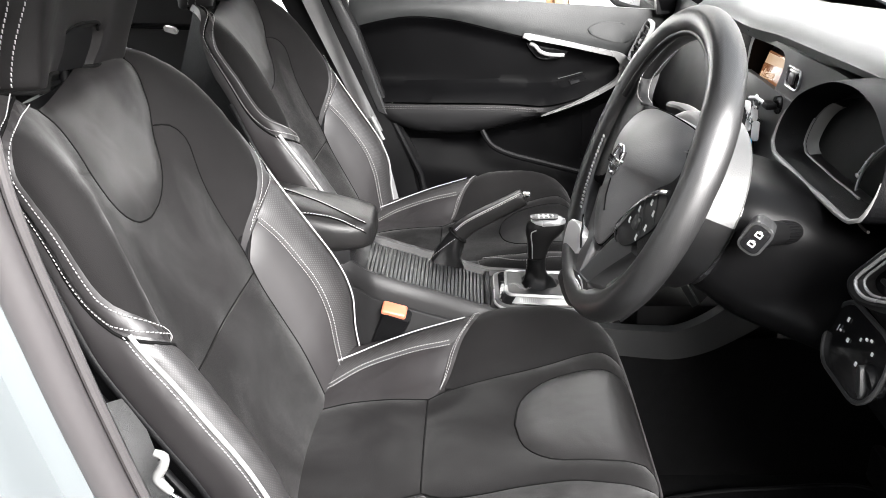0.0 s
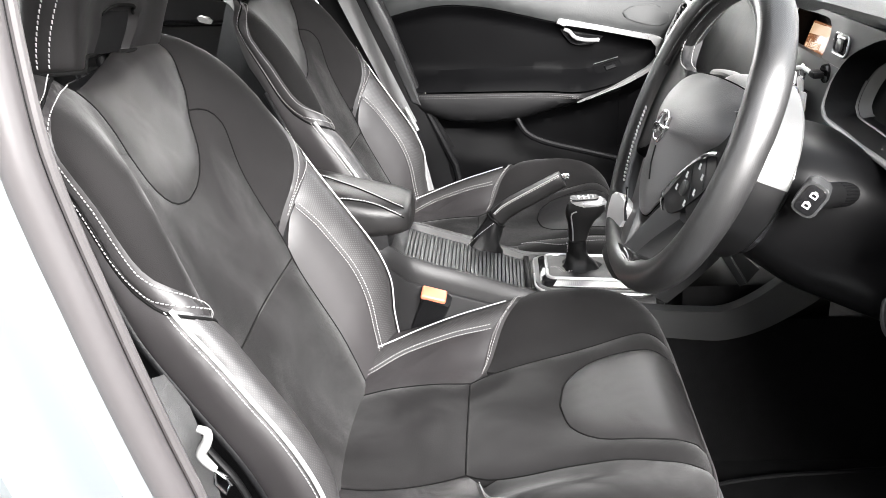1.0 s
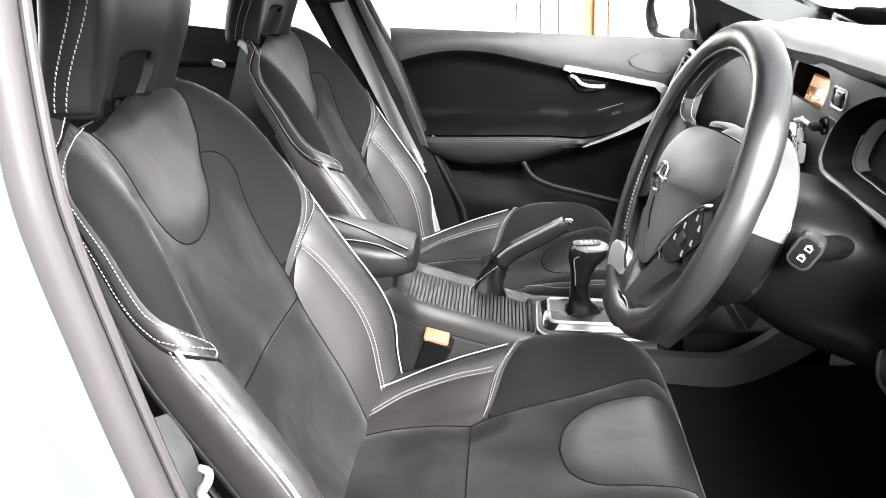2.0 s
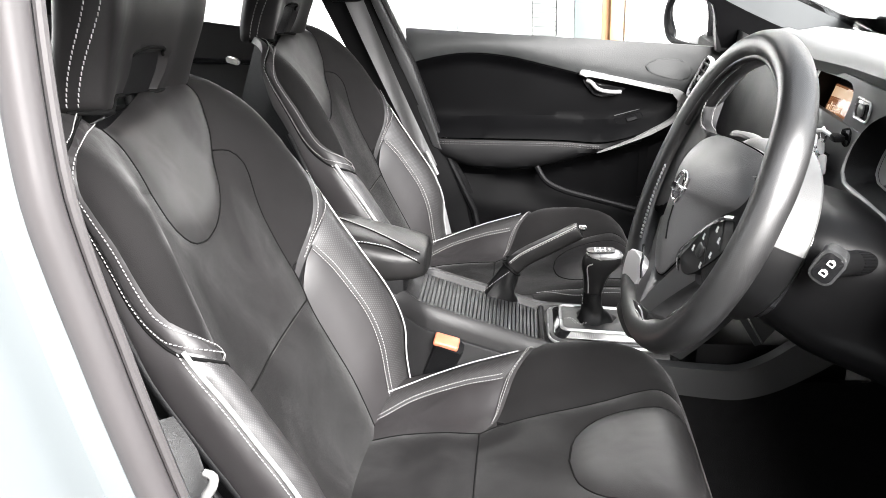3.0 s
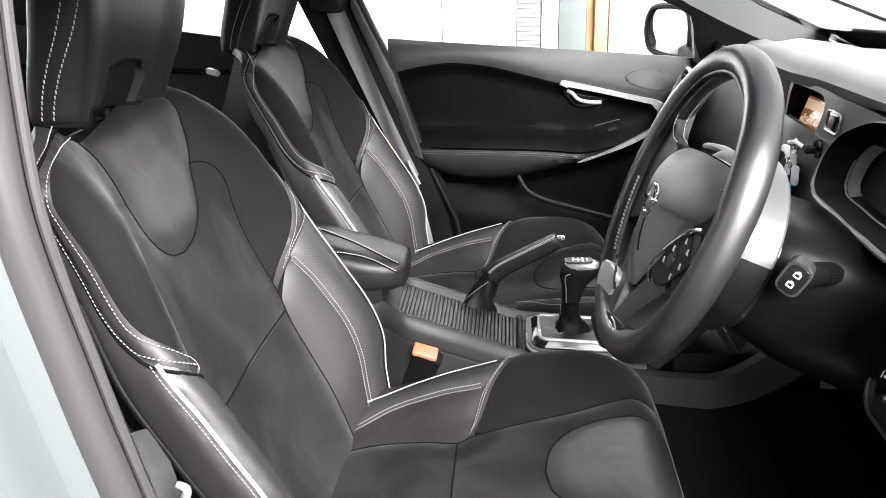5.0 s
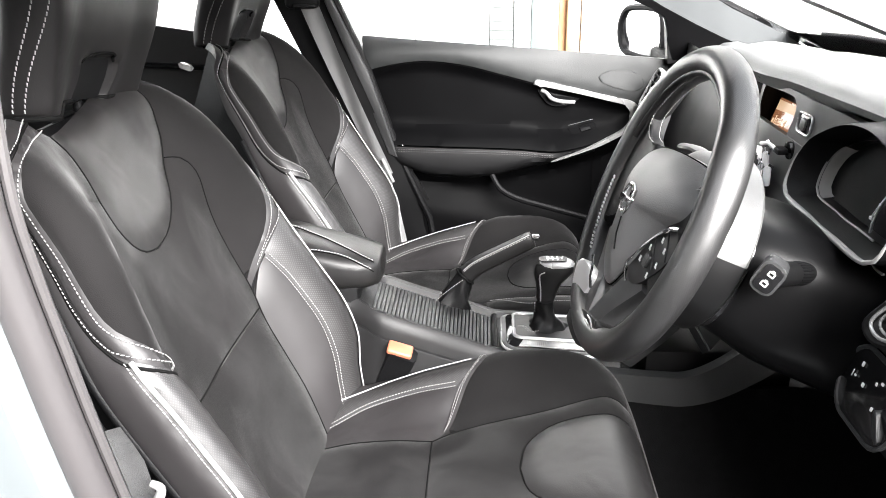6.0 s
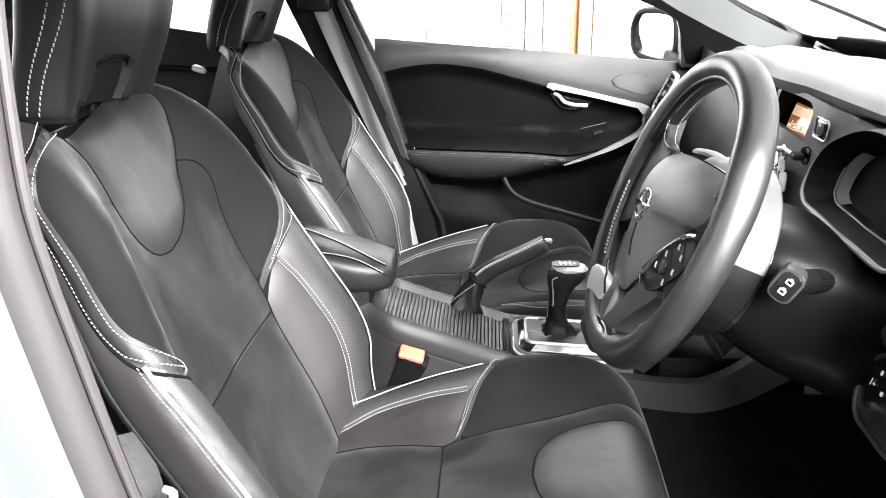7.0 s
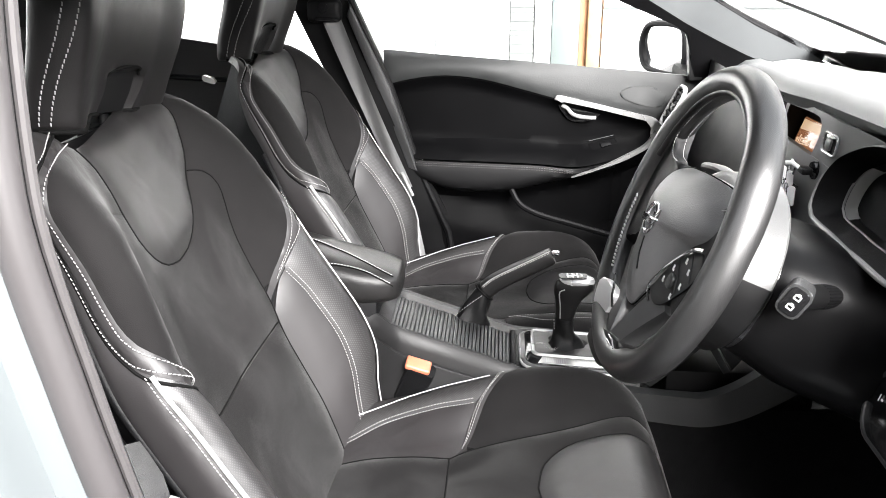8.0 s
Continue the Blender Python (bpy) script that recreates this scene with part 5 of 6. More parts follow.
# split line below the badge and the badge as plain bright shapes
part("split_line", tube([wp(-.010, -.026, .0298), wp(-.012, -.046, .0268), wp(-.015, -.064, .0215)], .0009), HARD, hub)
bd = part("badge", tube([wp(-.004 + .0165 * math.sin(q), -.005 + .0165 * math.cos(q), .0302 + .0008 * math.cos(q)) for q in np.linspace(0, 2 * math.pi, 28, endpoint=False)], .0032, closed=True, sides=10), CHROME, hub, "bright ring badge with a cross bar")
part("badge_bar", prism([(-.023, .000), (-.019, -.008), (.019, -.002), (.023, .006)], .0045, lambda u, v, w: wp(-.004 - u, -.006 + v, .0296 + w), .001), CHROME, bd)
part("badge_tip", prism([(.007, .012), (.023, .018), (.022, .002), (.018, .006), (.010, .006)], .0045, lambda u, v, w: wp(-.004 - u, -.006 + v, .0292 + w), .001), CHROME, bd)
# spokes
for sgn in (1, -1):
    m = (lambda L: [(sgn * a, b) for a, b in L])
    plate("spoke", m([(.070, .046), (.100, .047), (.122, .052), (.132, .066), (.142, .086), (.162, .070), (.172, .035), (.174, .000), (.168, -.035), (.156, -.066), (.142, -.082), (.131, -.074), (.122, -.058), (.104, -.050), (.070, -.040)]), -.018, .0035, DOORHIDE, wheel, "black leather spoke", .007)
    if sgn < 0:
        sw = plate("switch_pod", m([(.034, -.070), (.045, -.047), (.060, -.027), (.084, -.004), (.104, .007), (.126, .006), (.139, -.008), (.131, -.028), (.114, -.047), (.092, -.067), (.062, -.080)]), -.002, .0052, SMOOTHBLACK, wheel, "dark switch pod with white marks", .002)
        edge = spline([(.062, -.080), (.047, -.076), (.038, -.068), (.049, -.049), (.065, -.030), (.090, -.008), (.112, .005), (.132, .012)], .005)
        part("pod_edge", tube([wp(sgn * p[0], p[1], .0085) for p in edge], [.0011 + .0016 * smooth(.3, .8, k / len(edge)) for k in range(len(edge))], sides=8), CHROME, sw, "thin bright edge")
        for a0, b0, a1, b1 in ((.073, -.016, .108, -.050), (.097, .003, .128, -.026)):
            part("pod_line", tube([wp(sgn * a0, b0, .0056), wp(sgn * (a0 + a1) / 2 - .002, (b0 + b1) / 2, .0057), wp(sgn * a1, b1, .0056)], .0008, sides=6), MID, sw)
        part("joystick", prism([(sgn * .084 + a, -.043 + b) for a, b in round_poly(.016, .016, .005, 4)], .0035, lambda u, v, w: wp(u, v, .005 + w), .0012), MID, sw, "grey centre button")
        # small white signs round the centre button and on the outer block
        for l, u in ((.0965, -.013), (.114, -.019), (.073, -.031), (.061, -.050), (.112, -.037), (.101, -.054)):
            bm = bmesh.new()
            for a0, b0, a1, b1 in ((-.0032, -.0030, .0026, -.0008), (-.0014, -.0008, .0030, .0032)):
                join(bm, prism([(sgn * l + a0, u + b0), (sgn * l + a1, u + b0), (sgn * l + a1, u + b1), (sgn * l + a0, u + b1)], .0005, lambda a, b, w: wp(a, b, .0053 + w), 0))
            part("mark", bm, WHITEMARK, sw)
    # arm that runs from the side spoke down to the rim
    rows = []
    for t in np.linspace(0, 1, 16):
        cl, cu = .082 - .070 * t - .006 * math.sin(t * math.pi), -.060 - .104 * t
        hw_ = .021 + .003 * math.cos(t * math.pi)
        n0 = .000 + .008 * t
        rows.append([wp(sgn * (cl + .80 * a * hw_), cu - .58 * a * hw_, n0 + h) for a, h in ((-1, -.016), (-1, -.003), (-.86, .0015), (0, .003), (.86, .0015), (1, -.003), (1, -.016))])
    part("lower_spoke", grid_mesh(rows, close_u=True, caps=True), SPOKE, wheel, "smooth dark grey lower arm")
bm = prism([tuple(p) for p in spline([(.034, -.122), (.056, -.114), (.074, -.118), (.080, -.146), (.074, -.170), (.064, -.172), (.049, -.156)], .005, True)], .012, lambda u, v, w: wp(u, v, .002 + .30 * (u - .055) + .25 * (v + .145) + w), .003, 3)
part("inlay", bm, INLAY, wheel, "satin silver inlay on the lower spoke")
part("inlay_edge", tube([wp(.070, -.106, .014), wp(.050, -.110, .016), wp(.034, -.122, .016), wp(.024, -.132, .013)], .0016), CHROME, wheel, "thin bright edge")
cv = plate("lower_cover", [(-.062, -.143), (-.020, -.149), (.020, -.160), (.060, -.176), (.062, -.190), (.020, -.193), (-.030, -.187), (-.064, -.166)], -.014, .0135, ARMHIDE, wheel, "black leather lower rim cover", .008)
for off in (0, .006):
    part("cover_slot", tube([wp(a, b - off, .0142) for a, b in ((-.016, -.152), (-.034, -.150), (-.050, -.153))], .0012), SILVER, cv, "small bright slot")
# bell's lit top and shaded underside are put into colour, pale and black
for nm, q0, q1, mt_, lb in (("hub_back", -82, 82, LITHUB, "upper bell behind the cover, light put into its pale grey"), ("hub_lower", 82, 278, SMOOTHBLACK, "underside of the bell, its shade put in as black")):
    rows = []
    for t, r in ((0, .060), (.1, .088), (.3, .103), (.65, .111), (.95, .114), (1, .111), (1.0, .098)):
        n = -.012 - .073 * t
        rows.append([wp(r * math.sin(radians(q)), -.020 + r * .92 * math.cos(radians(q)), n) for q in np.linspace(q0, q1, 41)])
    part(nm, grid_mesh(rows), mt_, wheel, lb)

# ---- column ----
col = thing("steering_column", "dark grey steering column shroud with stalks", "steering column")
rows = []
for t in np.linspace(0, 1, 16):
    n = -.092 - .20 * t
    s = .96 + .14 * smooth(0, .4, t)
    ring = []
    for q in np.linspace(0, 2 * math.pi, 44, endpoint=False):
        c, d = math.cos(q), math.sin(q)
        lx = .104 * s * np.sign(d) * abs(d) ** .62
        uy = np.sign(c) * abs(c) ** .62
        up_ = (.074 * s - .010 * t) if c > 0 else (.080 * s + .012 * t)
        k = .93 if t == 0 else 1
        ring.append(wp(lx * k, -.028 + uy * up_ * k, n))
    rows.append(ring)
part("shroud", grid_mesh(rows, close_u=True, caps=True), COLUMN, col, "satin dark grey shroud")
part("gap", tube([wp(.095 * np.sign(math.sin(q)) * abs(math.sin(q)) ** .7, -.028 + np.sign(math.cos(q)) * abs(math.cos(q)) ** .7 * (.066 if math.cos(q) > 0 else .074), -.090) for q in np.linspace(0, 2 * math.pi, 40, endpoint=False)], .006, closed=True), GLOSS, col)
# near stalk: points back at the driver, with a flat end plate
root, tip = Vector((.182, -.470, .902)), Vector((.126, -.512, .918))
stalk = part("wiper_stalk", tube([tuple(root), tuple(root.lerp(tip, .5)), tuple(tip)], [.013, .0125, .015], sides=18), SMOOTHBLACK, col, "black wiper stalk")
pu, pn = Vector((.30, -.10, .95)).normalized(), Vector((-.40, -.90, .10)).normalized()
pr = pu.cross(pn).normalized() * -1
pn = pr.cross(pu).normalized()
if pn.y > 0:
    pn = -pn
pc = Vector((.119, -.523, .9185))


def pad_at(u, v, w):
    c, d = math.cos(.20), -math.sin(.20)
    return tuple(pc + pr * (u * c + v * d) + pu * (v * c - u * d) + pn * w)


part("stalk_pad", prism(round_poly(.0260, .0360, .0090, 9), .024, lambda u, v, w: pad_at(u, v, w - .020), .0012, 3), MID, stalk, "grey end plate with two white icons")
part("pad_face", prism(round_poly(.0205, .0300, .006, 7), .0016, lambda u, v, w: pad_at(u, v, .0036 + w), .0005), GLOSS, stalk, "gloss black face")
for v in (.0062, -.0058):
    bm = bmesh.new()
    for (a, b, c, d) in ((-.0065, -.0055, .0065, -.0035), (-.0065, .0025, .0065, .0045), (-.0065, -.0055, -.0042, .0045), (.0042, -.0055, .0065, .0045), (-.003, .0055, .003, .0075)):
        join(bm, prism([(a, b), (c, b), (c, d), (a, d)], .0008, lambda p, q, w, v=v: pad_at(p * .55, v + q * .55, .0054 + w), 0))
    part("icon", bm, WHITEMARK, stalk)
ax = (root - tip).normalized()
e1 = ax.cross(Vector((0, 0, 1))).normalized()
e2 = e1.cross(ax).normalized()
collar = part("stalk_ring", tube([tuple(root.lerp(tip, .20)), tuple(root.lerp(tip, .58))], .0120, sides=24), HARD, stalk, "ribbed ring")
for k in range(24):
    d = (e1 * math.cos(k * math.pi / 12) + e2 * math.sin(k * math.pi / 12)) * .0121
    part("rib", tube([tuple(root.lerp(tip, .20) + d), tuple(root.lerp(tip, .48) + d)], .0011, sides=5), HARD, collar)
part("indicator_stalk", tube(spline([wp(.060, .020, -.12), wp(.078, .048, -.085), wp(.108, .056, -.066), wp(.150, .048, -.060)], .01), .0135, sides=14, flat=.6), FASCIA, col, "dark grey indicator stalk")
part("adjuster", box((.14, -.375, .77), (.20, -.335, .79), .004), HARD, col)

# ---- dashboard ----
dash = thing("dashboard", "soft dark grey dashboard with a hooded centre screen", "dashboard")


def hood(y):
    """How far the driver's cowl stands out of the dash, 0 to 1."""
    return smooth(-.60, -.50, y) * (1 - smooth(-.26, -.17, y))


def hollow(y):
    """Where the centre of the dash is scooped out under the screen, 0 to 1."""
    return smooth(-.34, -.20, y) * (1 - smooth(.02, .09, y))


def lip(y):
    """Front edge of the top pad: x and z along the width."""
    c = 1 - smooth(-.05, .08, y)
    return .270 + .022 * c + .08 * smooth(.38, .62, y), 1.027 + .016 * (1 - smooth(-.50, .12, y)) - .050 * smooth(.15, .66, y) - .02 * (1 - smooth(-.66, -.56, y))


rows = []
ys = np.concatenate([np.linspace(-.67, -.16, 26), np.linspace(-.14, .67, 22)])
for y in ys:
    h = hood(y)
    side = smooth(.45, .67, abs(y))
    e = .03 * side
    xl, zl = lip(y)
    far_ = smooth(.0, .38, y)
    deep = .075 * h
    dent = hollow(y)
    bay = .062 * smooth(-.28, -.22, y) * (1 - smooth(.11, .14, y))
    prof = [(xl + .004, zl - .008), (xl - .001, zl + .002), (xl + .004, zl + .014), (xl + .022, zl + .025), (xl + .055, zl + .028), (.42, 1.062 - .03 * side - .032 * far_), (.52, 1.047 - .03 * side - .032 * far_), (.64, 1.000 - .03 * side - .02 * far_), (.64, .72), (.36, .66), (.30 + .02 * h, .70), (.245 + .03 * h, .78), (.245 + .030 * dent, .84), (.262 + deep * .8 + .026 * dent, .885), (.275 + deep + .014 * dent + bay * .8, .93), (.292 + deep + bay, .965), (.294 + deep + bay, 1.004), (xl + .010 + deep * .4, zl - .016)]
    rows.append([(x, y, z) for x, z in prof])
# top drawn far lighter than the face to carry the windscreen's light
part("top_pad", grid_mesh([r[17:] + r[:9] for r in rows]), LITPAD, dash, "grained soft top pad, windscreen light put into its grey")
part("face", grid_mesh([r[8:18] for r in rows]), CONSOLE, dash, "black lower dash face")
part("pad_seam", tube([(lip(y)[0] + .006, y, lip(y)[1] - .004) for y in np.linspace(-.60, .64, 60)], .003), GLOSS, dash)
# satin grey fascia with the recessed screen, start button and key slot
def holed(outer, inner, place):
    """A face with a hole and a turned-back outer edge."""
    P = [Vector(p) for p in outer] + [Vector(p) for p in inner]
    n, m = len(outer), len(inner)
    grid = [Vector((u, v)) for u in np.arange(-.30, .12, .02) for v in np.arange(.88, 1.03, .02)]
    ring_o, ring_i = [list(range(n)), list(range(n, n + m))]
    res = delaunay_2d_cdt(P + grid, [], [ring_o, ring_i], 2, 1e-6)
    bm = bmesh.new()
    vs = [bm.verts.new(place(v.x, v.y, 0)) for v in res[0]]
    for f in res[2]:
        c = sum((res[0][i] for i in f), Vector((0, 0))) / len(f)
        hit = False
        for i in range(m):
            p, q = inner[i], inner[(i + 1) % m]
            if (p[1] > c.y) != (q[1] > c.y) and c.x < (q[0] - p[0]) * (c.y - p[1]) / (q[1] - p[1]) + p[0]:
                hit = not hit
        out_ = False
        for i in range(n):
            p, q = outer[i], outer[(i + 1) % n]
            if (p[1] > c.y) != (q[1] > c.y) and c.x < (q[0] - p[0]) * (c.y - p[1]) / (q[1] - p[1]) + p[0]:
                out_ = not out_
        if out_ and not hit:
            bm.faces.new([vs[i] for i in f])
    for ring_, d in ((outer, .012),):
        k = len(ring_)
        a = [bm.verts.new(place(u, v, 0)) for u, v in ring_]
        b = [bm.verts.new(place(u, v, d)) for u, v in ring_]
        for i in range(k):
            bm.faces.new((a[i], a[(i + 1) % k], b[(i + 1) % k], b[i]))
    bmesh.ops.remove_doubles(bm, verts=bm.verts[:], dist=1e-5)
    bmesh.ops.recalc_face_normals(bm, faces=bm.faces)
    return bm


def on_fascia(u, v, w):
    """u across, v up, w back into the dash."""
    return (.2850 + .10 * (v - .95) + .16 * max(0.0, -.12 - u) + w, u, v)


fo = [tuple(p) for p in spline([(-.275, .925), (-.262, .985), (-.245, 1.012), (-.12, 1.020), (0, 1.019), (.095, 1.012), (.100, .96), (.090, .90), (.0, .885), (-.14, .885), (-.24, .890)], .014, True)]
recess = [tuple(p) for p in spline([(.088, 1.003), (.060, 1.008), (-.030, 1.012), (-.056, 1.008), (-.064, .994), (-.056, .968), (-.042, .944), (-.030, .928), (-.015, .922), (.060, .917), (.088, .922), (.092, .96)], .010, True)]
low_y = [y for y in ys if -.30 < y < .10]
low_rows = []
for y in low_y:
    d = .075 * hood(y)
    low_rows.append([(.238 + .030 * hollow(y), y, .835), (.239 + .030 * hollow(y), y, .842), (.255 + d * .8 + .026 * hollow(y), y, .887), (.268 + d + .014 * hollow(y), y, .931), (.284 + d, y, .955), (.292 + d, y, .955)])
part("fascia_lower", grid_mesh(low_rows), FASCIA, dash, "satin grey lower fascia")
part("fascia", holed(fo, recess, on_fascia), FASCIA, dash, "satin dark grey centre fascia with a deep screen recess")

part("recess_wall", grid_mesh([[on_fascia(u, v, d) for u, v in recess] for d in (0, .003, .046)], close_u=True), HARD, dash, "black wall of the screen recess")


def on_glass(u, v, w):
    """The screen leans back inside its recess: u across, v up, w out of the glass."""
    return (.305 + .40 * (v - .955) - w, u, v)


part("screen_bezel", prism(recess, .003, lambda u, v, w: on_glass(u, v, w - .008), 0), HARD, dash, "matt black screen frame")
scr = part("screen", prism([(-.012, .9900), (.081, .9870), (.070, .9200), (-.009, .9330)], .002, on_glass, .0005), SCREEN, dash, "lit orange screen")


def cell(p0, q0, p1, q1):
    """A patch of the screen: p across from the inner side, q up from its foot, both 0 to 1."""
    c = [np.array(x) for x in ((-.008, .9335), (.070, .9205), (.080, .9865), (-.011, .9895))]
    return [tuple((c[0] * (1 - p) + c[1] * p) * (1 - q) + (c[3] * (1 - p) + c[2] * p) * q) for p, q in ((p0, q0), (p1, q0), (p1, q1), (p0, q1))]


part("screen_band", prism(cell(.02, .74, .98, .97), .0006, lambda u, v, w: on_glass(u, v, .0022 + w), 0), SCREENTEXT, scr)
for p0, q0, p1, q1 in ((.28, .53, .74, .56), (.28, .40, .74, .43), (.28, .40, .30, .56), (.72, .40, .74, .56), (.34, .45, .66, .51), (.26, .30, .70, .32), (.36, .17, .64, .23), (.78, .36, .82, .62), (.86, .40, .94, .54), (.70, .02, .96, .12)):
    part("screen_line", prism(cell(p0, q0, p1, q1), .0006, lambda u, v, w: on_glass(u, v, .0022 + w), 0), SCREENTEXT, scr)
btn = part("start_button", prism(round_poly(.044, .026, .007, 7), .003, lambda u, v, w: on_fascia(-.110 + u, .985 + v, .001 - w), .001), GLOSS, dash, "gloss black start button with a bright frame")
part("button_frame", tube([on_fascia(-.110 + u, .985 + v, -.0018) for u, v in round_poly(.046, .028, .008, 7)], .0020, closed=True), SILVER, btn)
part("button_cap", prism(round_poly(.018, .017, .005, 6), .003, lambda u, v, w: on_fascia(-.110 + u, .985 + v, -.0015 - w), .001), FASCIA, btn)
part("key_slot", tube([(.292, -.084, .941), (.278, -.085, .940)], [.015, .013], sides=20), GLOSS, dash, "round black key slot")
# dashboard vents
def vent(name, c, w, h, vd, lab):
    vd = Vector(vd).normalized()
    nd = Vector((0, 1, 0)).cross(vd)
    def at(u, v, q):
        return tuple(Vector(c) + Vector((0, u, 0)) + vd * v - nd * q)
    sg = -1 if nd.x > 0 else 1
    v = part(name, tube([at(a, b, 0) for a, b in round_poly(w, h, min(w, h) * .28)], .005, closed=True), SILVER, dash, lab)
    part("vent_throat", prism(round_poly(w * .96, h * .96, min(w, h) * .26), .012, lambda a, b, q: at(a, b, (q - .014) * sg * -1), 0), GLOSS, v)
    for k in range(5):
        b = h * (-.34 + .17 * k)
        part("vane", tube([at(-w * .44, b, .0), at(w * .44, b, .0)], .003), HARD, v)
    part("vent_knob", tube([at(0, -.006, 0), at(0, .006, 0)], .006), SILVER, v)
    return v


vent("side_vent", (.210, .615, .905), .070, .094, (.42, 0, .9), "tall side air vent with satin silver frame")
# driver's vent: a slanting wedge in a dark rounded pod
wedge = spline([(-.588, .901), (-.598, .920), (-.624, .950), (-.664, .962), (-.690, .950), (-.684, .925), (-.650, .910), (-.610, .896)], .006, True)
wedge_c = np.array((-.640, .928))


def on_vent(k, p, w):
    q = wedge_c + (np.array(p) - wedge_c) * k
    return (.204 + .30 * (q[1] - .92) - w, q[0], q[1])


dv = part("driver_vent", grid_mesh([[on_vent(k, p, w) for p in wedge] for k, w in ((2.05, -.07), (1.75, -.022), (1.45, -.004), (1.25, .001), (1.05, -.001), (.98, -.006))], close_u=True), CONSOLE, dash, "dark rounded pod of the driver's air vent")
for k, w, r in ((1.05, .001, .0018), (.92, -.003, .0014)):
    part("vent_ring", tube([on_vent(k, p, w) for p in wedge], r, closed=True), SILVER, dv, "thin satin silver ring")
part("vent_throat", prism([tuple(p) for p in wedge], .004, lambda u, v, w: on_vent(1.0, (u, v), w - .020), 0), GLOSS, dv)
for k in range(4):
    z = .912 + .013 * k
    part("vane", tube([on_vent(1.0, (-.604 - .9 * (z - .905), z), -.008), on_vent(1.0, (-.676, z), -.008)], .0025), HARD, dv)
# instrument pod
pod = thing("instrument_cluster", "dark instrument cluster in a deep oval hood", "instrument cluster")


def ring(cx, cy, cz, hw, hh, e=.62, k=48, tilt=.35):
    out = []
    for q in np.linspace(0, 2 * math.pi, k, endpoint=False):
        c, s = math.cos(q), math.sin(q)
        v = hh * np.sign(s) * abs(s) ** e
        out.append((cx + tilt * v, cy + hw * np.sign(c) * abs(c) ** e, cz + v))
    return out


def cowl(x, k=1.0, m=.0):
    """Outline of the cluster's hood, wide at its foot, shrunk by k about its middle."""
    half = [(-.400, .930), (-.356, .931), (-.312, .931), (-.283, .933), (-.267, .941), (-.261, .959), (-.263, .981), (-.276, 1.002), (-.306, 1.020), (-.348, 1.036), (-.400, 1.042)]
    full = half + [(-.80 - y, z) for y, z in half[-2:0:-1]]
    return [(x + .30 * (z - .96) * k, -.40 + (y + .40) * k, .984 + (z - .984) * k + m) for y, z in [tuple(p) for p in spline(full, .012, True)]]


rows = [cowl(.335, 1.10), cowl(.27, 1.07), cowl(.234, 1.03), cowl(.226, 1.02), cowl(.2215, 1.0), cowl(.226, .98), cowl(.246, .90), cowl(.262, .82)]
part("surround", grid_mesh(rows, close_u=True), HARD, pod, "black funnel shaped surround")
ring_ = cowl(.2205, 1.005)
top_ = max(range(len(ring_)), key=lambda k: ring_[k][2])
edge_ = [p for p in ring_[top_:] if p[2] < .985 and p[1] > -.56] + [p for p in ring_[:top_] if p[2] < .985]
part("surround_edge", tube(edge_, [.0038 * min(1, .15 + .12 * k, .15 + .12 * (len(edge_) - 1 - k)) for k in range(len(edge_))]), PALE, pod, "satin grey edge line")
part("inner_bezel", grid_mesh([cowl(.262, .79, -.004), cowl(.251, .78, -.004), cowl(.249, .768, -.004), cowl(.256, .742, -.004), cowl(.266, .735, -.004)], close_u=True), SMOOTHBLACK, pod, "black inner bezel")
cheek = [[p for p in cowl(x, k, -.004) if p[1] > -.400 + .100 * k] for x, k in ((.2485, .775), (.252, .745), (.258, .700), (.266, .670))]
short = min(len(r) for r in cheek)
part("bezel_cheek", grid_mesh([r[:short] for r in cheek]), PALE, pod, "satin grey cheek of the bezel")
line_ = cowl(.2480, .778, -.004)
line_ = [p for p in line_ if p[2] < .985 and p[1] > -.47]
line_.sort(key=lambda p: math.atan2(p[2] - .99, p[1] + .40))
part("bezel_edge", tube(line_, .0014), PALE, pod, "thin satin grey line")
part("backing", prism([(y, z) for _, y, z in cowl(0, .84)], .004, lambda u, v, w: (.268 + .30 * (v - .96) - w, u, v), 0), HARD, pod)
part("face", prism([(y, z) for _, y, z in cowl(0, .75, -.004)], .004, lambda u, v, w: (.263 + .35 * (v - .958) - w, u, v), 0), DOORBLACK, pod, "black dial face")
part("needle", tube([(.2550, -.426, .951), (.2570, -.436, .968), (.2600, -.443, .981)], .0009), WHITEMARK, pod, "white needle")
part("dial_sign", box((.2535, -.430, .948), (.2550, -.423, .952), .0005, 1), WHITEMARK, pod)
part("dial_sign", box((.2560, -.439, .966), (.2575, -.435, .970), .0005, 1), WHITEMARK, pod)
part("dial_ring", tube([(.2555 + .35 * .050 * math.sin(q), -.498 + .060 * math.cos(q), .962 + .046 * math.sin(q)) for q in np.linspace(radians(-100), radians(60), 30)], .0016), FASCIA, pod, "satin grey dial ring")
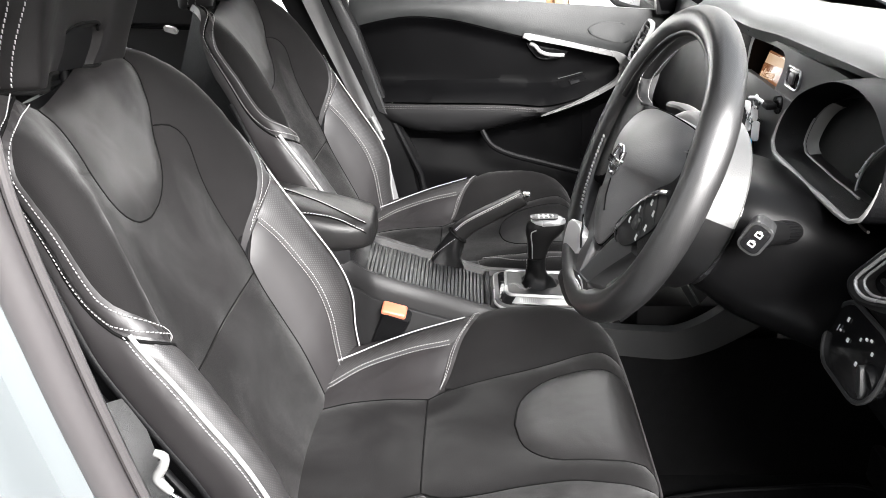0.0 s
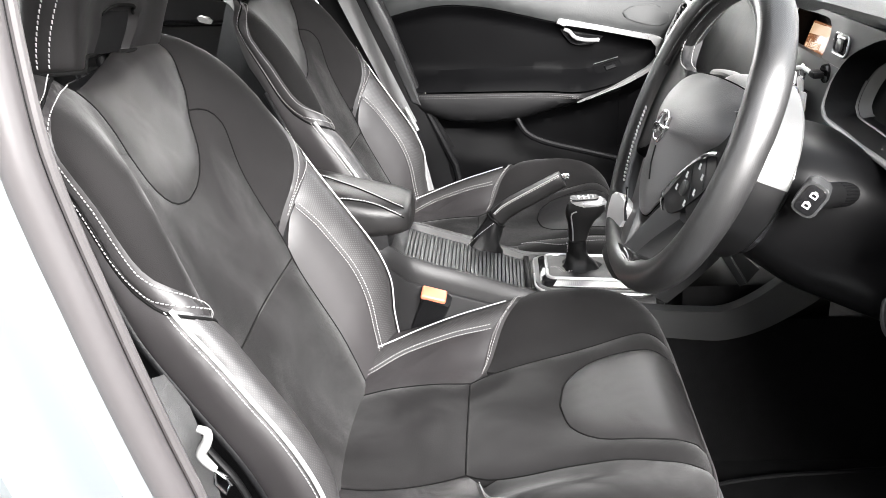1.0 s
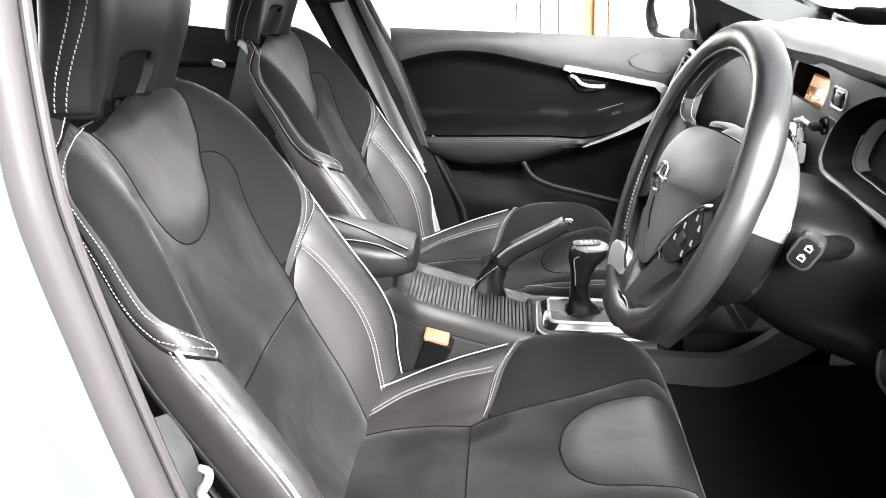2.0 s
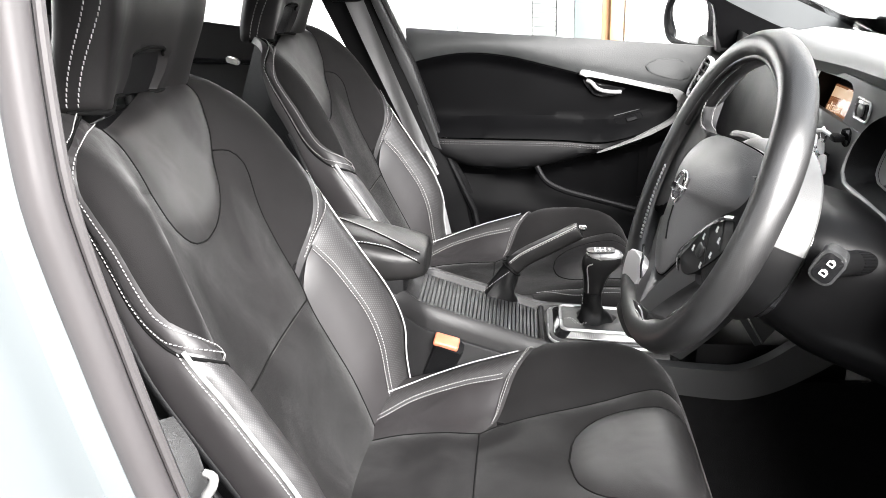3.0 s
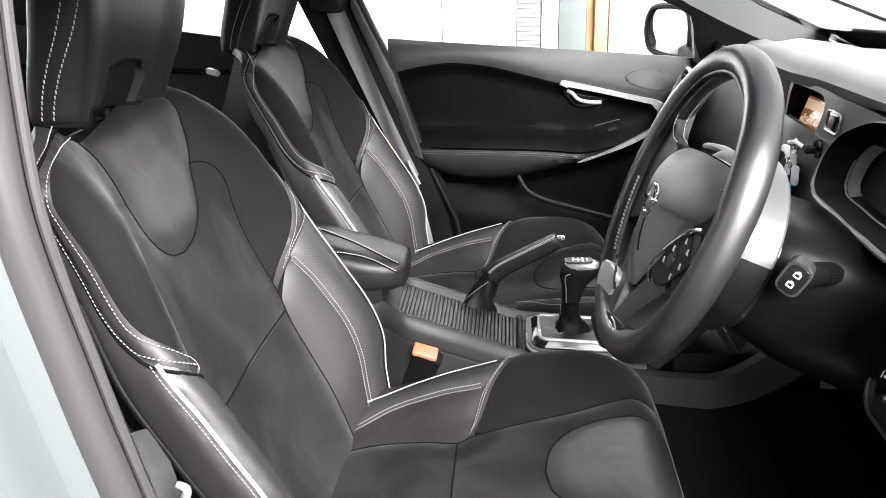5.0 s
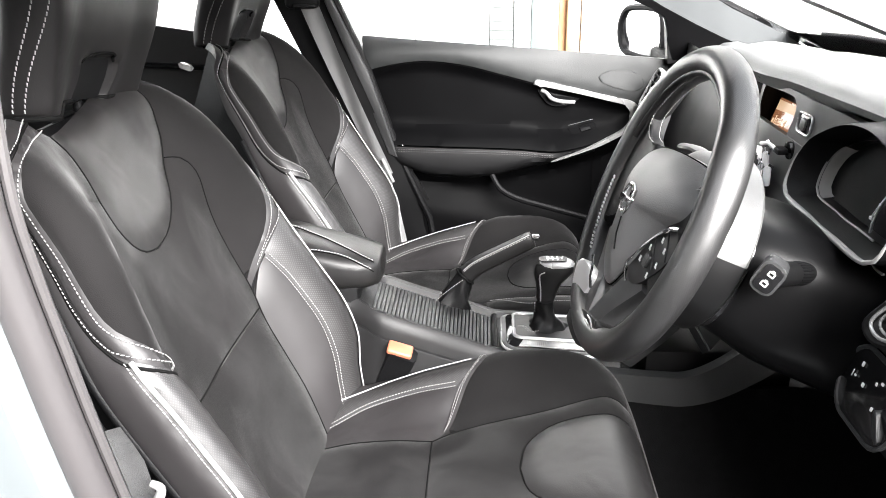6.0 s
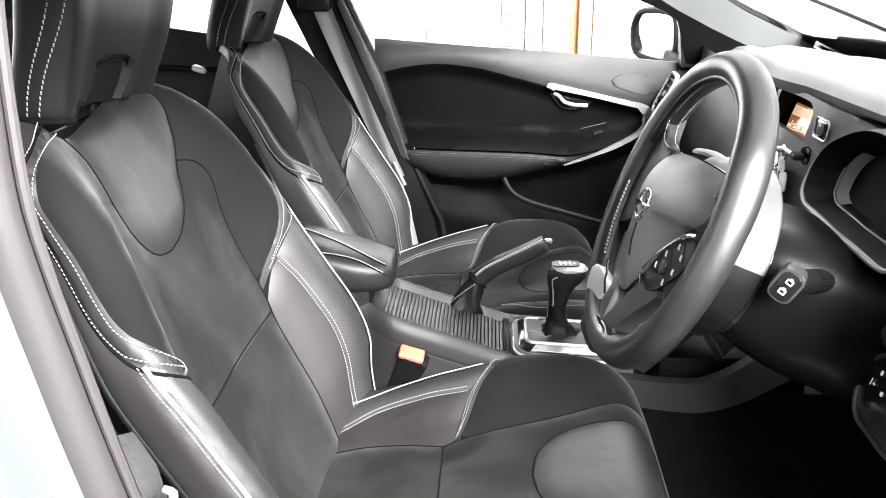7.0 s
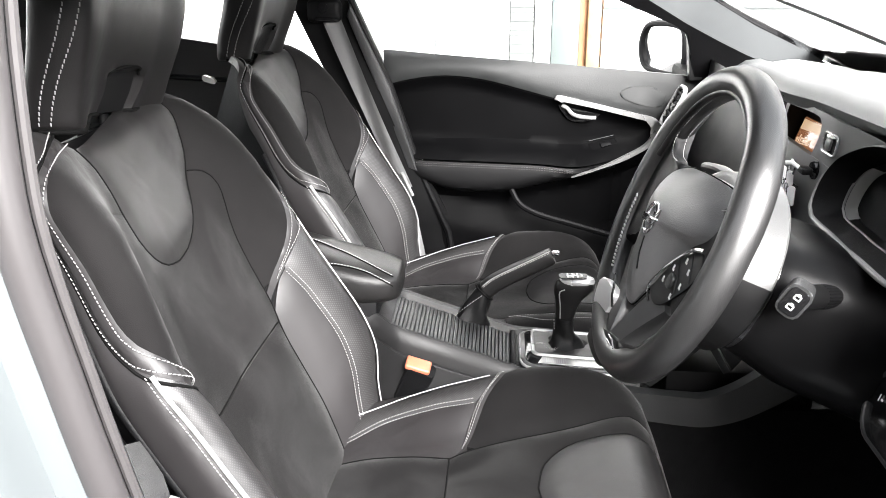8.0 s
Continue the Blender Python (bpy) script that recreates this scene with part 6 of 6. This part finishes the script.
# light switch panel right of the column
lp = thing("light_switch_panel", "black light switch panel with white icons and a dial", "switch panel")
part("plate", prism(round_poly(.125, .074, .034, 6), .012, lambda u, v, w: (.240 - w + .30 * v, -.545 + u, .797 + v), .003), GLOSS, lp)
part("plate_edge", tube([(.229 + .30 * v, -.545 + u, .797 + v) for u, v in round_poly(.127, .076, .034, 6)], .0028, closed=True), MID, lp, "grey edge of the panel")
dial = part("dial", tube([(.236, -.588, .788), (.224, -.588, .786)], [.019, .017], sides=28), HARD, lp, "low rotary dial")
part("dial_grip", prism(round_poly(.010, .034, .0048), .008, lambda u, v, w: (.225 - w, -.588 + u * .94 + v * .34, .787 + v * .94 - u * .34), .002), MID, dial, "raised grip bar")
for a, b, w_, h_ in ((-.513, .817, .006, .007), (-.503, .802, .002, .011), (-.509, .802, .006, .003), (-.529, .801, .007, .006), (-.549, .813, .005, .005), (-.558, .818, .007, .004), (-.566, .821, .007, .004), (-.577, .812, .006, .005), (-.561, .791, .006, .006)):
    part("icon", prism(round_poly(w_ * .72, h_ * .72, .0008, 2), .0006, lambda u, v, w, a=a, b=b: (.2272 - w + .30 * (v + b - .797), u + a, v + b), 0), WHITEMARK, lp)
# knee panel and mat
kp = thing("knee_panel", "black panel under the steering column", "trim panel")
rows = []
for y in np.linspace(-.66, -.10, 10):
    rows.append([(.26, y, .84), (.245, y, .78), (.29, y, .70), (.34, y, .62), (.42, y, .56), (.60, y, .52), (.60, y, .60), (.60, y, .84)])
part("panel", grid_mesh(rows, close_u=True, caps=True), HARD, kp)
mt = thing("floor_mat", "black carpet mat with a stitched edge on the floor", "floor mat")
mo = [tuple(p) for p in spline([(.12, -.60), (.10, -.30), (.13, -.20), (.20, -.172), (.32, -.158), (.50, -.16), (.56, -.30), (.54, -.60)], .03, True)]
part("mat", prism(mo, .012, lambda u, v, w: (u, v, .28 + w), .004), CARPET, mt)
part("edge", tube([(u, v, .292) for u, v in mo], .004, closed=True), HARD, mt)
part("stitching", stitches([(np.array((u, v, .2955)), np.array((0, 0, 1.0))) for u, v in mo], .007, .004, .0014), MID, mt)
pd = thing("pedals", "black rubber pedals below the dashboard", "pedals")
for y, z in ((-.30, .44), (-.39, .44), (-.47, .42)):
    part("pedal", box((.42, y - .03, z - .03), (.44, y + .03, z + .03), .006), HARD, pd)
    part("pedal_arm", tube([(.44, y, z), (.50, y, .56), (.52, y, .62)], .008), HARD, pd)
# keys hanging from the slot
ky = thing("key_bunch", "car key in its slot with white and blue tags hanging", "keys", at=(.276, -.084, .940))
part("fob", box((-.016, -.012, -.005), (.0, .012, .005), .003, 2), HARD, ky)
part("ring", tube([(-.018, .026 + .011 * math.cos(q), -.002 + .011 * math.sin(q)) for q in np.linspace(0, 2 * math.pi, 20, endpoint=False)], .0016, closed=True), CHROME, ky)
part("shackle", tube([(-.014, .006, .002), (-.020, .022, .006), (-.022, .046, .000)], .0030), WHITEMARK, ky)


def tag(name, w_, h_, across, drop, material, lean_=.15, out=0.0, label=""):
    """A small tag on the ring, its face turned towards the open door."""
    f = lambda u, v, w: (-.022 + .62 * (u + across) - .78 * (w + out), .036 - .78 * (u + across) - .62 * (w + out) + v * lean_, drop + v)
    part(name, prism(round_poly(w_, h_, .004), .003, f, .001), material, ky, label)


tag("white_tag", .013, .020, -.004, -.012, WHITEMARK, .1, .004, "white plastic tag")
tag("white_tag", .010, .022, .008, -.020, WHITEMARK, .25, .000, "white plastic tag")
tag("white_tag", .015, .024, -.002, -.036, WHITEMARK, .1, .003, "white plastic tag")
tag("white_tag", .012, .030, .014, -.046, WHITEMARK, .05, .001, "white plastic tag")
tag("white_tag", .009, .028, -.013, -.048, WHITEMARK, .2, .008, "white plastic tag")
tag("blue_tag", .018, .020, .008, -.066, BLUE, .2, .012, "blue plastic tag")
tag("key_blade", .007, .028, .008, -.078, HARD, .1, -.003)
for a, z in ((.010, -.030), (-.007, -.046), (.004, -.024)):
    part("link", tube([(-.030 + .62 * a, .032 - .78 * a + .005 * math.cos(q), z + .005 * math.sin(q)) for q in np.linspace(0, 2 * math.pi, 14, endpoint=False)], .0010, closed=True), CHROME, ky)
# driver's belt at the near pillar
nb = thing("seat_belt", "grey seat belt with its tongue beside the driver's seat", "seat belt", "seat belts")
rows = []
for p in spline([(-.530, -.637, .800), (-.522, -.638, .787), (-.510, -.640, .765), (-.500, -.640, .69), (-.492, -.640, .56), (-.488, -.640, .46)], .03):
    rows.append([(p[0] + .016 * k, p[1] - .004 * abs(k), p[2] + .007 * k) for k in (-1, -.5, 0, .5, 1)])
bm = grid_mesh(rows)
bmesh.ops.solidify(bm, geom=bm.faces[:], thickness=.0025)
part("webbing", bm, WEB, nb)
part("anchor_strap", tube(spline([(-.562, -.618, .815), (-.541, -.620, .785), (-.516, -.620, .741), (-.490, -.620, .695), (-.470, -.620, .66), (-.45, -.62, .60)], .01), .0048, sides=10, flat=.7), SMOOTHBLACK, nb, "black sheathed strap")
tpath = spline([(-.480, -.668, .763), (-.471, -.668, .758), (-.474, -.668, .746), (-.482, -.668, .733), (-.477, -.668, .723), (-.471, -.667, .714)], .004)
tg = part("tongue", tube(tpath, [.0052 - .0016 * abs(2 * i / (len(tpath) - 1) - 1) ** 2 for i in range(len(tpath))], sides=12), PALE, nb, "pale grey plastic tongue")
part("tongue_plate", tube([(-.471, -.668, .713), (-.473, -.669, .699), (-.464, -.669, .686), (-.457, -.669, .697), (-.461, -.669, .706)], .0022, closed=True), CHROME, tg, "metal tongue plate")
# release lever of the passenger's backrest
part("back_lever", prism(round_poly(.022, .010, .004), .012, lambda u, v, w: (-.684 + u + .0, -.205 + w - .01, 1.037 + v - .3 * u), .004, 2), PALE, passenger_seat, "pale grey release lever")

# ---- outside ----
WY = 3.0
wallw = setting("wall_outside", box((-9, WY + .06, 0), (9, WY + .20, 4.2), .0), WALLWHITE, "white building wall across the yard", "building wall")
for x0, x1, mt_, nm, lb in ((-3.0, -.515, WALLWHITE, "panel", "white cladding sheet"), (-.508, -.145, WALLWHITE, "panel", "white cladding sheet"), (-.020, .060, WALLWHITE, "panel", "white cladding sheet"), (.064, .198, SHADEGREEN, "panel", "grey green post, the building's shade put into its colour"), (.31, 3.0, WALLWHITE, "panel", "white cladding sheet")):
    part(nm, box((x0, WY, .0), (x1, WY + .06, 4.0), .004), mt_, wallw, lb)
for i in range(90):
    z = .30 + i * .022
    if i == 0:
        sl = part("slat", box((-.140, WY + .015, -.0108), (-.024, WY + .06, .0108), .002, 1), SHADESLAT, wallw, "white roller shutter slat, shade put into its colour")
        sl.location.z = z
    else:
        o = new("slat", sl.data)
        o.parent = wallw
        o.location.z = z
part("door_post", box((.235, WY - .03, 0), (.298, WY + .06, 2.6), .006), TIMBER, wallw, "pale orange timber door post")
part("door_leaf", box((.200, WY + .02, 0), (.235, WY + .06, 2.6), .002), mat("brown door leaf", (.30, .16, .08), .5, var=.3, var_scale=12), wallw, "brown door edge")
part("rail", box((.31, WY - .012, .945), (3.0, WY, .957), .002), SHADEGREEN, wallw)
part("rail", box((-3.0, WY - .012, 1.30), (-.215, WY, 1.312), .002), SHADEGREEN, wallw)
